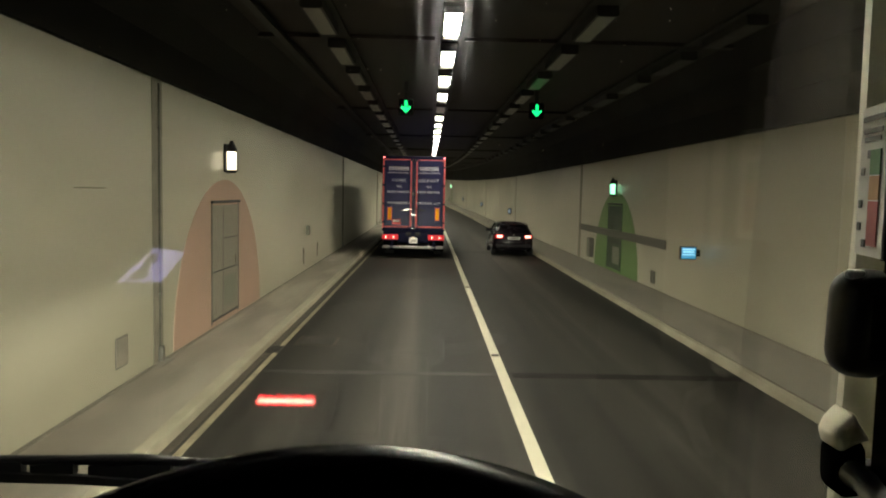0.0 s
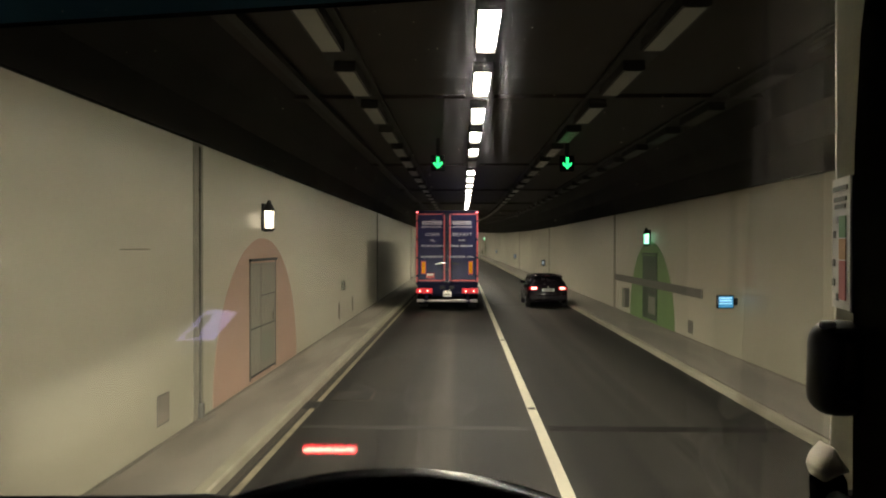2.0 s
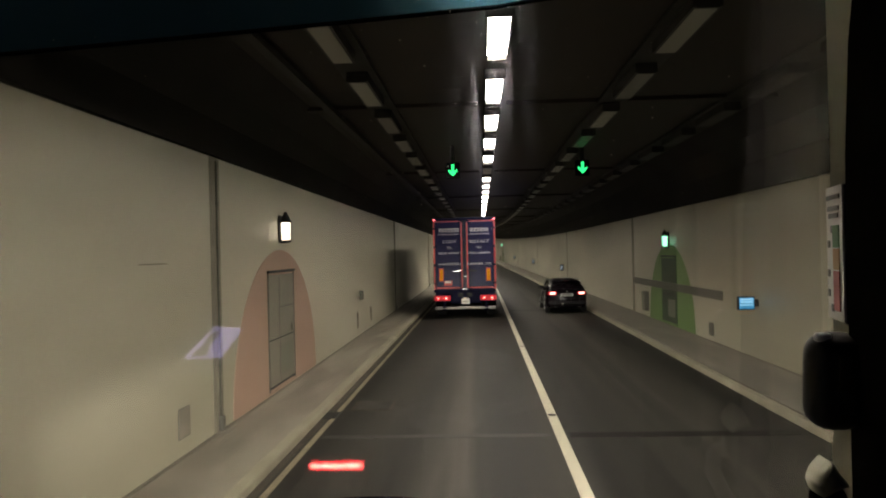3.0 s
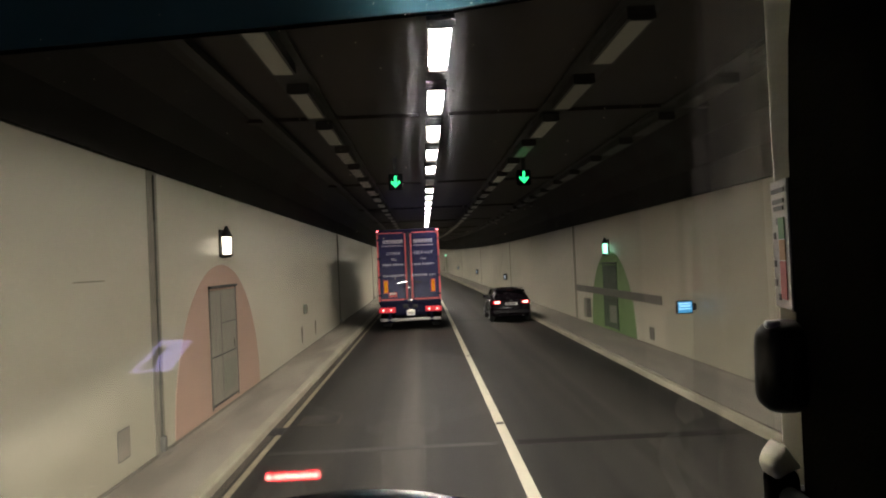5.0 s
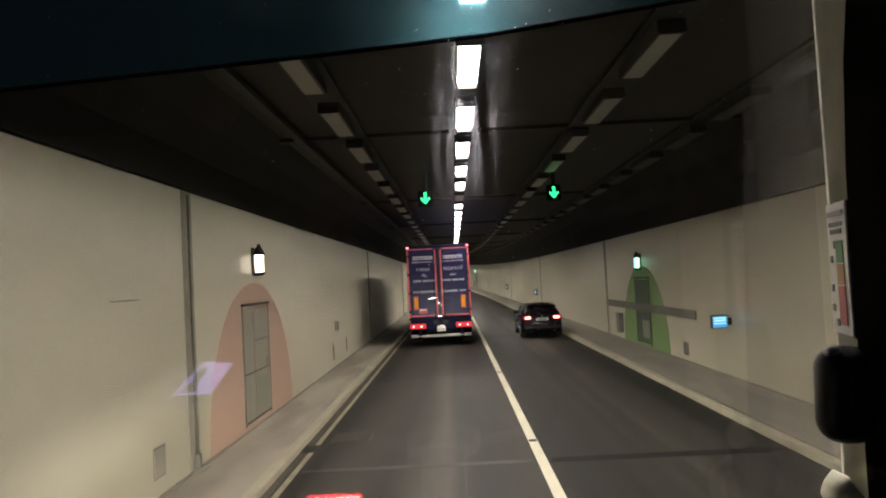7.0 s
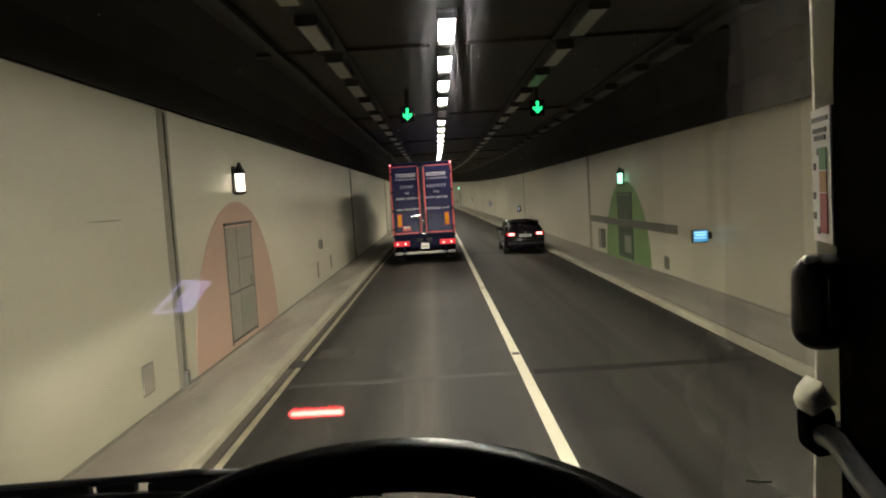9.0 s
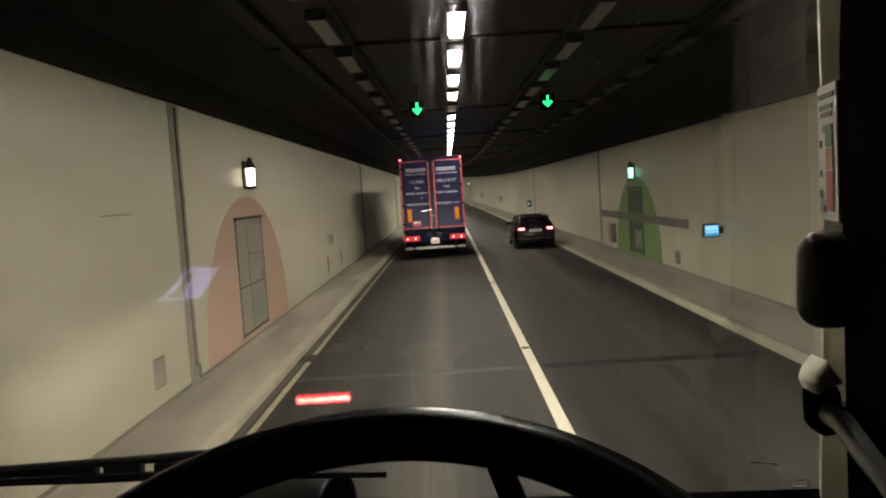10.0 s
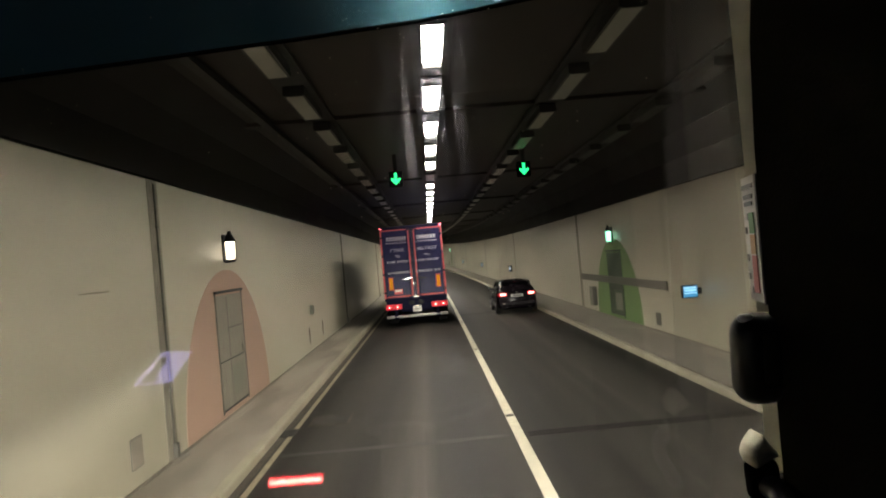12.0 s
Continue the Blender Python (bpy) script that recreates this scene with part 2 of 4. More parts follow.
M_RED_BAR = glow("red_display_glow", (1.0, 0.012, 0.03), 10.0)
M_RED_CORE = glow("pale_red_display_glow", (1.0, 0.17, 0.13), 60.0)
M_SCREEN = glow("violet_white_shape_glow", (0.52, 0.44, 1.0), 2.3)
M_GLASS = clear("windscreen_glass", (0.97, 0.98, 0.97), 0.06)
M_VISOR = clear("tinted_visor", (0.065, 0.150, 0.200), 0.03, 0.2, haze=0.045, haze_color=(0.08, 0.18, 0.27), blur=0.17, blur_color=(0.13, 0.33, 0.40), blur_rough=0.75)
M_DUST = clear("dusty_glass", (0.965, 0.965, 0.965), 0.0, 0.3, haze=0.012, haze_color=(0.5, 0.47, 0.45))


def smeared(name):
    """Clear film with cloudy upright smears that thin out towards its rim."""
    m = clear(name, (0.99, 0.99, 0.99), 0.0, 0.3, haze=0.026, haze_color=(0.8, 0.8, 0.78))
    nt = m.node_tree
    scatter, old = nt.nodes.new("ShaderNodeBsdfRefraction"), next(n for n in nt.nodes if n.type == "BSDF_TRANSLUCENT")
    scatter.inputs["Color"].default_value = (0.86, 0.88, 1.0, 1)
    scatter.inputs["Roughness"].default_value, scatter.inputs["IOR"].default_value = 0.55, 1.12
    target = old.outputs[0].links[0].to_socket
    nt.links.new(scatter.outputs[0], target)
    mul, tx = next(n for n in nt.nodes if n.type == "MATH"), next(n for n in nt.nodes if n.type == "TEX_NOISE")
    coord, mp, m2 = nt.nodes.new("ShaderNodeTexCoord"), nt.nodes.new("ShaderNodeMapping"), nt.nodes.new("ShaderNodeMapping")
    grad, prod, ramp = nt.nodes.new("ShaderNodeTexGradient"), nt.nodes.new("ShaderNodeMath"), nt.nodes.new("ShaderNodeMapRange")
    mp.inputs["Scale"].default_value = (22, 1, 1.7)
    nt.links.new(coord.outputs["Generated"], mp.inputs[0])
    nt.links.new(mp.outputs[0], tx.inputs["Vector"])
    tx.inputs["Scale"].default_value, tx.inputs["Detail"].default_value = 1.6, 5
    m2.inputs["Location"].default_value, m2.inputs["Scale"].default_value = (-1, 0, -1), (2, 0, 2)
    nt.links.new(coord.outputs["Generated"], m2.inputs[0])
    grad.gradient_type = "SPHERICAL"
    nt.links.new(m2.outputs[0], grad.inputs[0])
    ramp.inputs["From Min"].default_value, ramp.inputs["From Max"].default_value = 0.47, 0.82
    nt.links.new(tx.outputs["Fac"], ramp.inputs["Value"])
    prod.operation = "MULTIPLY"
    nt.links.new(ramp.outputs[0], prod.inputs[0])
    nt.links.new(grad.outputs["Fac"], prod.inputs[1])
    nt.links.new(prod.outputs[0], mul.inputs[0])
    return m


M_SMEAR = smeared("greasy_glass")
M_SPECK = clear("dust_grain", (0.75, 0.75, 0.75), 0.0, 0.3, haze=0.4, haze_color=(0.9, 0.85, 0.7))
M_PAPER = mat("paper_card", (0.86, 0.84, 0.78), 0.7, spread=0.1, bump=0.02)
M_GREEN_INK = mat("green_ink", (0.22, 0.42, 0.20), 0.7, bump=0)
M_AMBER_INK = mat("amber_ink", (0.66, 0.40, 0.20), 0.7, bump=0)
M_GREY_INK = mat("grey_ink", (0.28, 0.28, 0.26), 0.7, bump=0)
M_RED_INK = mat("red_ink", (0.62, 0.20, 0.18), 0.7, bump=0)


# ---- building helpers ----
def mesh_of(name, bm, material, smooth=False):
    bmesh.ops.recalc_face_normals(bm, faces=bm.faces)
    data = bpy.data.meshes.new(name)
    bm.to_mesh(data)
    bm.free()
    if smooth:
        data.polygons.foreach_set("use_smooth", [True] * len(data.polygons))
    data.materials.append(material)
    return data


def part(name, bm, material, parent=None, label="", smooth=False, at=None):
    ob = new(name, mesh_of(name, bm, material, smooth))
    if parent:
        ob.parent = parent
    if at is not None:
        ob.matrix_basis = at
    return tagged(ob, label) if label else ob


def thing(name, label, category, group="", kind="", at=None):
    ob = new(name)
    if at is not None:
        ob.matrix_basis = at
    return tagged(ob, label, category, group, kind)


def box(x0, x1, y0, y1, z0, z1, bevel=0.0, segments=2, bm=None):
    own = bm or bmesh.new()
    r = bmesh.ops.create_cube(own, size=1)
    vs = r["verts"]
    for v in vs:
        v.co = Vector(((x0 + x1) / 2 + v.co.x * (x1 - x0), (y0 + y1) / 2 + v.co.y * (y1 - y0), (z0 + z1) / 2 + v.co.z * (z1 - z0)))
    if bevel:
        es = list({e for v in vs for e in v.link_edges})
        bmesh.ops.bevel(own, geom=es, offset=bevel, segments=segments, affect="EDGES", profile=0.5)
    return own


def rod(a, b, r, n=12, r2=None, bm=None):
    own = bm or bmesh.new()
    a, b = Vector(a), Vector(b)
    m = Matrix.Translation((a + b) / 2) @ (b - a).to_track_quat("Z", "Y").to_matrix().to_4x4()
    bmesh.ops.create_cone(own, cap_ends=True, segments=n, radius1=r, radius2=r if r2 is None else r2, depth=(b - a).length, matrix=m)
    return own


def tube(points, r, n=10, closed=False):
    bm = bmesh.new()
    rings = []
    pts = [Vector(p) for p in points]
    k = len(pts)
    for i, p in enumerate(pts):
        d = (pts[(i + 1) % k] - pts[i - 1]) if closed else (pts[min(i + 1, k - 1)] - pts[max(i - 1, 0)])
        q = d.to_track_quat("Z", "Y")
        rings.append([bm.verts.new(p + q @ Vector((r * math.cos(2 * math.pi * j / n), r * math.sin(2 * math.pi * j / n), 0))) for j in range(n)])
    for i in range(k if closed else k - 1):
        a, b = rings[i], rings[(i + 1) % k]
        shift = min(range(n), key=lambda s: sum((a[j].co - b[(j + s) % n].co).length for j in range(0, n, 3))) if closed and i == k - 1 else 0
        for j in range(n):
            bm.faces.new((a[j], a[(j + 1) % n], b[(j + 1 + shift) % n], b[(j + shift) % n]))
    if not closed:
        bm.faces.new(rings[0][::-1]), bm.faces.new(rings[-1])
    return bm


def plate(outline, y0, y1):
    """A solid with an outline of (x, z) points, from y0 to y1."""
    bm = bmesh.new()
    a = [bm.verts.new((x, y0, z)) for x, z in outline]
    b = [bm.verts.new((x, y1, z)) for x, z in outline]
    bm.faces.new(a), bm.faces.new(b[::-1])
    n = len(a)
    for i in range(n):
        bm.faces.new((a[i], b[i], b[(i + 1) % n], a[(i + 1) % n]))
    return bm


def rounded_plate(corners, y0, y1, r):
    """A plate whose outline is smoothed through its corners and whose front rim is rounded by r."""
    pts = [Vector((x, 0, z)) for x, z in corners]
    for _ in range(2):
        pts = [p.lerp(q, w) for p, q in zip(pts, pts[1:] + pts[:1]) for w in (0.13, 0.87)]
    mid = sum(pts, Vector()) / len(pts)
    bm = bmesh.new()
    rings = []
    for y, inset in ((y0, r), (y0 + 0.3 * r, 0.3 * r), (y0 + r, 0.0), (y1, 0.0)):
        rings.append([bm.verts.new((p + (mid - p).normalized() * inset) + Vector((0, y, 0))) for p in pts])
    n = len(pts)
    for a, b in zip(rings, rings[1:]):
        for j in range(n):
            bm.faces.new((a[j], a[(j + 1) % n], b[(j + 1) % n], b[j]))
    bm.faces.new(rings[0][::-1]), bm.faces.new(rings[-1])
    return bm


# The tunnel bends gently to the left and rises a little farther on.
def bend(y):
    d = max(y - 45.0, 0.0)
    return -d * d / 2500.0


def rise(y):
    d = max(y - 45.0, 0.0)
    return d * d / 7500.0


def along(x, y, z, rz=0.0):
    d = max(y - 45.0, 0.0)
    return pose(x + bend(y), y, z + rise(y), 0, 0, math.degrees(d / 1250.0) + rz)


def sweep(profile, ya, yb, step=4.0, bm=None):
    """A closed profile of (x, z) points drawn along the tunnel from ya to yb."""
    bm = bm or bmesh.new()
    n = max(1, round((yb - ya) / step))
    rings = []
    for i in range(n + 1):
        y = ya + (yb - ya) * i / n
        rings.append([bm.verts.new((x + bend(y), y, z + rise(y))) for x, z in profile])
    k = len(profile)
    for a, b in zip(rings, rings[1:]):
        for j in range(k):
            bm.faces.new((a[j], a[(j + 1) % k], b[(j + 1) % k], b[j]))
    bm.faces.new(rings[0]), bm.faces.new(rings[-1][::-1])
    return bm


def rect(x0, x1, z0, z1):
    return [(x0, z0), (x1, z0), (x1, z1), (x0, z1)]


NEAR, FAR = -24.0, 232.0
XL, XR = -3.92, 6.31
TOP_L, TOP_R = 4.20, 3.97
CEILING = 5.56


def structure(name, bm, material, label, category):
    return tagged(part(name, bm, material), label, category, kind="structure")


# ---- tunnel ----
road = structure("road", sweep(rect(-2.72, 4.76, -0.35, 0.0), NEAR, FAR), M_ROAD, "worn grey asphalt road of two lanes in a tunnel", "road")
gutter = structure("gutter", sweep(rect(-2.68, -2.575, -0.02, 0.005), NEAR, FAR), M_GUTTER, "dirty dark gutter strip beside the kerb", "gutter")
for side, xa, xb in (("left", XL, XL + 0.05), ("right", XR - 0.05, XR)):
    structure(f"wall_base_{side}", sweep(rect(xa, xb, 0.08, 0.136), NEAR, FAR), M_DIRT, "dark dirty groove where wall meets footway", "trim")
footway_left = structure("pavement_left", sweep(rect(XL - 0.1, -2.84, -0.35, 0.118), NEAR, FAR), M_FOOT, "narrow grey concrete footway along the tunnel wall", "pavement")
footway_right = structure("pavement_right", sweep(rect(4.90, XR + 0.1, -0.35, 0.118), NEAR, FAR), M_FOOT_DARK, "narrow grey concrete footway along the tunnel wall", "pavement")
kerb_left = structure("kerb_left", sweep([(-2.825, -0.3), (-2.67, -0.3), (-2.68, 0.10), (-2.70, 0.128), (-2.825, 0.128)], NEAR, FAR), M_KERB, "pale concrete kerb edge of the footway", "kerb")
kerb_right = structure("kerb_right", sweep([(4.832, -0.3), (4.715, -0.3), (4.725, 0.10), (4.74, 0.128), (4.832, 0.128)], NEAR, FAR), M_KERB, "pale concrete kerb edge of the footway", "kerb")
lane_line = structure("lane_line", sweep(rect(1.055, 1.205, -0.01, 0.006), NEAR, FAR), M_LINE, "solid cream painted line between the two lanes", "road marking")
edge_line_left = structure("edge_line_left", sweep(rect(-2.53, -2.445, -0.01, 0.006), NEAR, FAR), M_EDGE, "faded yellow painted line along the kerb", "road marking")
for side, xa, xb in (("left", -2.842, -2.823), ("right", 4.83, 4.902)):
    structure(f"kerb_joint_{side}", sweep(rect(xa, xb, -0.3, 0.085), NEAR, FAR), M_GUTTER, "dark dirty joint between kerb and footway", "trim")

wall_left = structure("wall_left", sweep(rect(XL - 0.55, XL - 0.05, -0.35, CEILING), NEAR, FAR), M_JOINT, "tunnel side wall clad in cream panels", "wall")
wall_right = structure("wall_right", sweep(rect(XR + 0.05, XR + 0.55, -0.35, CEILING), NEAR, FAR), M_JOINT, "tunnel side wall clad in cream panels", "wall")
haunch_left = structure("upper_wall_left", sweep([(XL - 0.05, TOP_L + 0.03), (XL + 0.02, TOP_L + 0.03), (XL + 0.06, 4.75), (XL + 0.30, 5.2), (XL + 0.75, CEILING), (XL - 0.05, CEILING)], NEAR, FAR), M_UPPER, "very dark upper wall curving into the ceiling", "wall")
haunch_right = structure("upper_wall_right", sweep([(XR + 0.05, TOP_R + 0.03), (XR - 0.02, TOP_R + 0.03), (XR - 0.06, 4.6), (XR - 0.30, 5.15), (XR - 0.75, CEILING), (XR + 0.05, CEILING)], NEAR, FAR), M_UPPER, "very dark upper wall curving into the ceiling", "wall")
bm = sweep(rect(XL - 0.55, XR + 0.55, CEILING, CEILING + 0.4), NEAR, FAR)
y = 2.4
while y < 200:
    sweep(rect(XL + 0.4, XR - 0.4, CEILING - 0.07, CEILING + 0.02), y - 0.14, y + 0.14, 0.3, bm)
    y += 12.0
ceiling = structure("ceiling", bm, M_CEIL, "dark sooty concrete tunnel ceiling with cross ribs", "ceiling")
end_near = structure("tunnel_end_near", box(XL - 0.55, XR + 0.55, NEAR - 0.3, NEAR, -0.35, CEILING + 0.4), M_UPPER, "dark closing wall at the tunnel's end", "wall")
end_far = structure("tunnel_end_far", box(XL - 16, XR + 1, FAR, FAR + 0.3, -1, 16), M_UPPER, "dark far end of the tunnel", "wall")

# ---- ceiling lamps ----
PITCH, LAMP = 3.04, 1.85


def tunnel_light(kind, at):
    lit = kind == "lit"
    word = {"lit": "lit white", "unlit": "unlit grey", "grimy": "unlit dark"}[kind]
    ob = thing("tunnel_light", f"{word} strip lamp under the tunnel ceiling", "lamp", f"{kind} ceiling lamps", at=at)
    part("housing", box(-0.165, 0.165, -0.05, LAMP + 0.05, 0.03, 0.15, 0.02), M_HOUSING, ob)
    # lips added to keep light off the wall tops and dot the far row
    lip = box(-0.165, -0.128, -0.05, LAMP + 0.05, -0.058, 0.03)
    box(0.128, 0.165, -0.05, LAMP + 0.05, -0.058, 0.03, bm=lip)
    box(-0.128, 0.128, -0.05, -0.01, -0.070, 0.03, bm=lip)
    box(-0.128, 0.128, LAMP + 0.01, LAMP + 0.05, -0.070, 0.03, bm=lip)
    part("lip", lip, M_HOUSING, ob)
    part("diffuser", box(-0.125, 0.125, -0.008, LAMP + 0.008, 0.0 if lit else -0.065, 0.028), {"lit": M_DIFF_ON, "unlit": M_DIFF_OFF, "grimy": M_DIFF_DARK}[kind], ob, "glowing white diffuser" if lit else "dull grey diffuser")
    return ob


lit_lamp = tunnel_light("lit", along(0.30, 8.44 - 9 * PITCH, 5.40))
dim_lamp = tunnel_light("unlit", along(-1.80, 8.44 - 9 * PITCH, 5.40))
dark_lamp = tunnel_light("grimy", along(4.93, 8.70 - 10 * PITCH, 5.40))
for i in range(-8, 56):
    y = 8.44 + i * PITCH
    if i == 5:
        copy_thing(dim_lamp, along(0.30, y, 5.40))
    else:
        copy_thing(lit_lamp, along(0.30, y, 5.40))
for x, first, shift in ((-1.80, -8, -0.05), (2.57, -9, 0.0), (4.93, -9, 0.3)):
    for i in range(first, 34):
        copy_thing(dark_lamp if x > 4 else dim_lamp, along(x, 8.40 + shift + i * PITCH, 5.40))
for i, x in enumerate((-1.80, 0.30, 2.57, 4.93)):
    tagged(part("cable_tray", sweep(rect(x - 0.27, x + 0.27, 5.49, 5.53), NEAR, 200), M_TRAY), "dark metal tray carrying a row of ceiling lamps", "cable tray", "ceiling trays")
tagged(part("cable_tray", sweep(rect(-2.82, -2.68, 5.40, 5.50), NEAR, 200), M_TRAY), "narrow dark cable tray under the tunnel ceiling", "cable tray", "ceiling trays")


# ---- lane signals ----
def lane_signal(at):
    ob = thing("lane_signal", "black lane signal showing a green down arrow", "signal", "lane signals", at=at)
    part("case", box(-0.19, 0.19, 0.0, 0.16, -0.21, 0.21, 0.03), M_SIGNAL, ob)
    part("bracket", box(-0.05, 0.05, 0.04, 0.12, 0.20, 0.66), M_TRAY, ob)
    part("arrow", plate([(-0.035, 0.16), (0.035, 0.16), (0.035, -0.02), (0.115, 0.03), (0.125, -0.03), (0.0, -0.16), (-0.125, -0.03), (-0.115, 0.03), (-0.035, -0.02)], -0.012, 0.004), M_GREEN_LED, ob, "glowing green down arrow")
    return ob


first_signal = lane_signal(along(-0.67, 20.0, 4.90))
copy_thing(first_signal, along(2.79, 20.2, 4.90))
copy_thing(first_signal, along(-0.67, 123.4, 4.90))
copy_thing(first_signal, along(2.79, 123.6, 4.90))


# ---- wall doors and signs ----
def arch_outline(half, top, n=36):
    """A half ellipse, (along, z) points, standing on the footway."""
    return [(half * math.cos(math.pi * i / n), 0.13 + (top - 0.13) * math.sin(math.pi * i / n)) for i in range(n + 1)]


def wall_frame(side, y):
    """Pose on a side wall: local x along the road, local y into the wall."""
    return pose(XL + bend(y), y, rise(y), 0, 0, 90) if side == "left" else pose(XR + bend(y), y, rise(y), 0, 0, -90)


def escape_door(side, y):
    red = side == "left"
    ob = thing("escape_door", "grey steel door in a salmon red painted arch" if red else "dark green steel door in a green painted arch", "door", "escape doors", at=wall_frame(side, y))
    part("painted_arch", plate(arch_outline(2.95, 2.84), -0.008, 0.0), M_RED_ARCH if red else M_GREEN_ARCH, ob, "salmon red painted arch" if red else "green painted arch")
    w = 0.90
    leaf = M_DOOR_GREY if red else M_DOOR_GREEN
    part("door_leaf", box(-w, w, -0.022, -0.010, 0.28, 2.36, 0.004), leaf, ob)
    fr = box(-w - 0.06, -w - 0.005, -0.026, -0.010, 0.2, 2.43)
    box(w + 0.005, w + 0.06, -0.026, -0.010, 0.2, 2.43, bm=fr)
    part("door_frame", fr, M_BAND if red else M_DOOR_GREEN, ob, "dark steel frame")
    part("drip_rail", box(-w - 0.08, w + 0.08, -0.05, -0.010, 2.40, 2.45), M_BLACK, ob, "dark rail over the door")
    part("door_handle", rod((0.62, -0.05, 1.2), (0.62, -0.05, 1.36), 0.012), M_BAND, ob)
    for z0, z1 in ((1.13, 1.155), (1.72, 1.735)):
        part("middle_rail", box(-0.2 if z0 > 1.5 else -w + 0.02, w - 0.02, -0.027, -0.021, z0, z1), M_BLACK, ob)
    part("stile", box(-0.22, -0.19, -0.026, -0.021, 0.30, 2.34), M_BAND, ob)
    part("lower_plate", box(-0.15, 0.75, -0.026, -0.021, 0.42, 1.0, 0.002), M_BOX, ob, "grey plate on the lower door")
    part("sill_gap", box(-w, w, -0.026, -0.010, 0.24, 0.275), M_BLACK, ob)
    return ob


def bulkhead_lamp(side, y, z):
    red = side == "left"
    ob = thing("bulkhead_lamp", "lit wall lamp in a dark cage above a door", "lamp", "wall lamps", at=wall_frame(side, y) @ pose(0, 0, z))
    part("back_plate", box(-0.12, 0.12, -0.04, 0.0, -0.27, 0.27, 0.02), M_BLACK, ob)
    part("hood", rod((0, -0.13, 0.12), (0, -0.13, 0.27), 0.125, 16, 0.05), M_BLACK, ob, smooth=False)
    part("finial", rod((0, -0.13, 0.265), (0, -0.13, 0.33), 0.05, 12, 0.03), M_BLACK, ob)
    part("globe", rod((0, -0.13, -0.22), (0, -0.13, 0.12), 0.078, 20, 0.088), M_WARM if red else M_GREENISH, ob, "warm white glowing glass" if red else "greenish white glowing glass", smooth=True)
    for k in range(4):
        x, y = 0.122 * math.cos(math.pi * (0.25 + k / 2)), -0.13 + 0.122 * math.sin(math.pi * (0.25 + k / 2))
        part("cage_bar", rod((x, y, -0.24), (x, y, 0.14), 0.006, 6), M_BLACK, ob)
    part("foot_plate", rod((0, -0.13, -0.28), (0, -0.13, -0.22), 0.07, 16, 0.125), M_BLACK, ob)
    part("wall_arm", box(-0.04, 0.04, -0.12, -0.02, -0.285, -0.25, 0.008), M_BLACK, ob)
    return ob


def guide_band(y0, y1):
    ob = thing("guide_band", "grey metal band fixed across a tunnel wall", "band", at=wall_frame("right", (y0 + y1) / 2))
    h = (y1 - y0) / 2
    part("strip", box(-h, h, -0.05, -0.015, 1.30, 1.55, 0.008), M_BAND, ob)
    for k in (-0.8, -0.3, 0.3, 0.8):
        part("bracket", box(h * k - 0.05, h * k + 0.05, -0.03, 0.02, 1.3, 1.54), M_TRAY, ob)
    return ob


def distance_sign(y):
    """A small lit box sign that stands out from the wall and faces the traffic."""
    ob = thing("distance_sign", "small glowing blue box sign on the tunnel wall", "sign", "lit wall signs", at=along(XR - 0.28, y, 1.41))
    part("case", box(-0.19, 0.19, 0.0, 0.12, -0.155, 0.155, 0.02), M_BLACK, ob)
    part("face", box(-0.165, 0.165, -0.008, 0.004, -0.128, 0.128, 0.003), M_BLUE_SIGN, ob, "glowing blue sign face")
    for z, h, w in ((0.066, 0.040, 0.15), (0.006, 0.046, 0.14), (-0.052, 0.030, 0.15)):
        part("mark", box(-w, w * 0.92, -0.014, -0.006, z, z + h), M_SIGN_WHITE, ob, "pale band of unreadable print")
    part("arm", box(0.18, 0.30, 0.03, 0.10, -0.08, 0.08), M_TRAY, ob)
    return ob


for y in (14.6, 65.4):
    escape_door("left", y)
    bulkhead_lamp("left", y, 3.25)
for y in (25.5, 125.5):
    escape_door("right", y)
    bulkhead_lamp("right", y, 2.98)
    guide_band(y - 5.6, y + 5.6)
for y in (28.9, 128.9):
    cab_box = thing("wall_cabinet", "dull grey cabinet low on the tunnel wall", "cabinet", "wall cabinets", at=wall_frame("right", y) @ pose(0, 0, 0.72))
    part("body", box(-0.28, 0.28, -0.16, 0.0, -0.36, 0.36, 0.02), M_BAND, cab_box)
    part("door", box(-0.25, 0.25, -0.172, -0.158, -0.33, 0.33, 0.005), M_BOX, cab_box)
    part("latch", box(0.18, 0.21, -0.182, -0.170, -0.04, 0.04, 0.003), M_BLACK, cab_box)
sign_first = distance_sign(17.4)


def marker_point(y):
    ob = thing("marker_point", "small dark wall box with a dim white lit face", "sign", "wall marker points", at=along(XR - 0.14, y, 1.38))
    part("case", box(-0.14, 0.14, 0.0, 0.16, -0.24, 0.24, 0.02), M_BLACK, ob)
    part("face", box(-0.10, 0.02, -0.008, 0.004, -0.12, 0.12, 0.004), M_MARK_FACE, ob, "dim white lit face")
    return ob


first_marker = marker_point(57.0)
for y in (81.0, 105.0):
    copy_thing(first_marker, along(XR - 0.14, y, 1.38))


def wall_plate(name, side, y, z, w, h, material, label):
    ob = thing(name, label, "wall plate", at=wall_frame(side, y) @ pose(0, 0, z))
    part("cover", box(-w / 2, w / 2, -0.012, 0.0, -h / 2, h / 2, 0.003), material, ob)
    part("rim", box(-w / 2 - 0.02, w / 2 + 0.02, -0.006, 0.0, -h / 2 - 0.02, h / 2 + 0.02, 0.002), M_BAND, ob)
    return ob


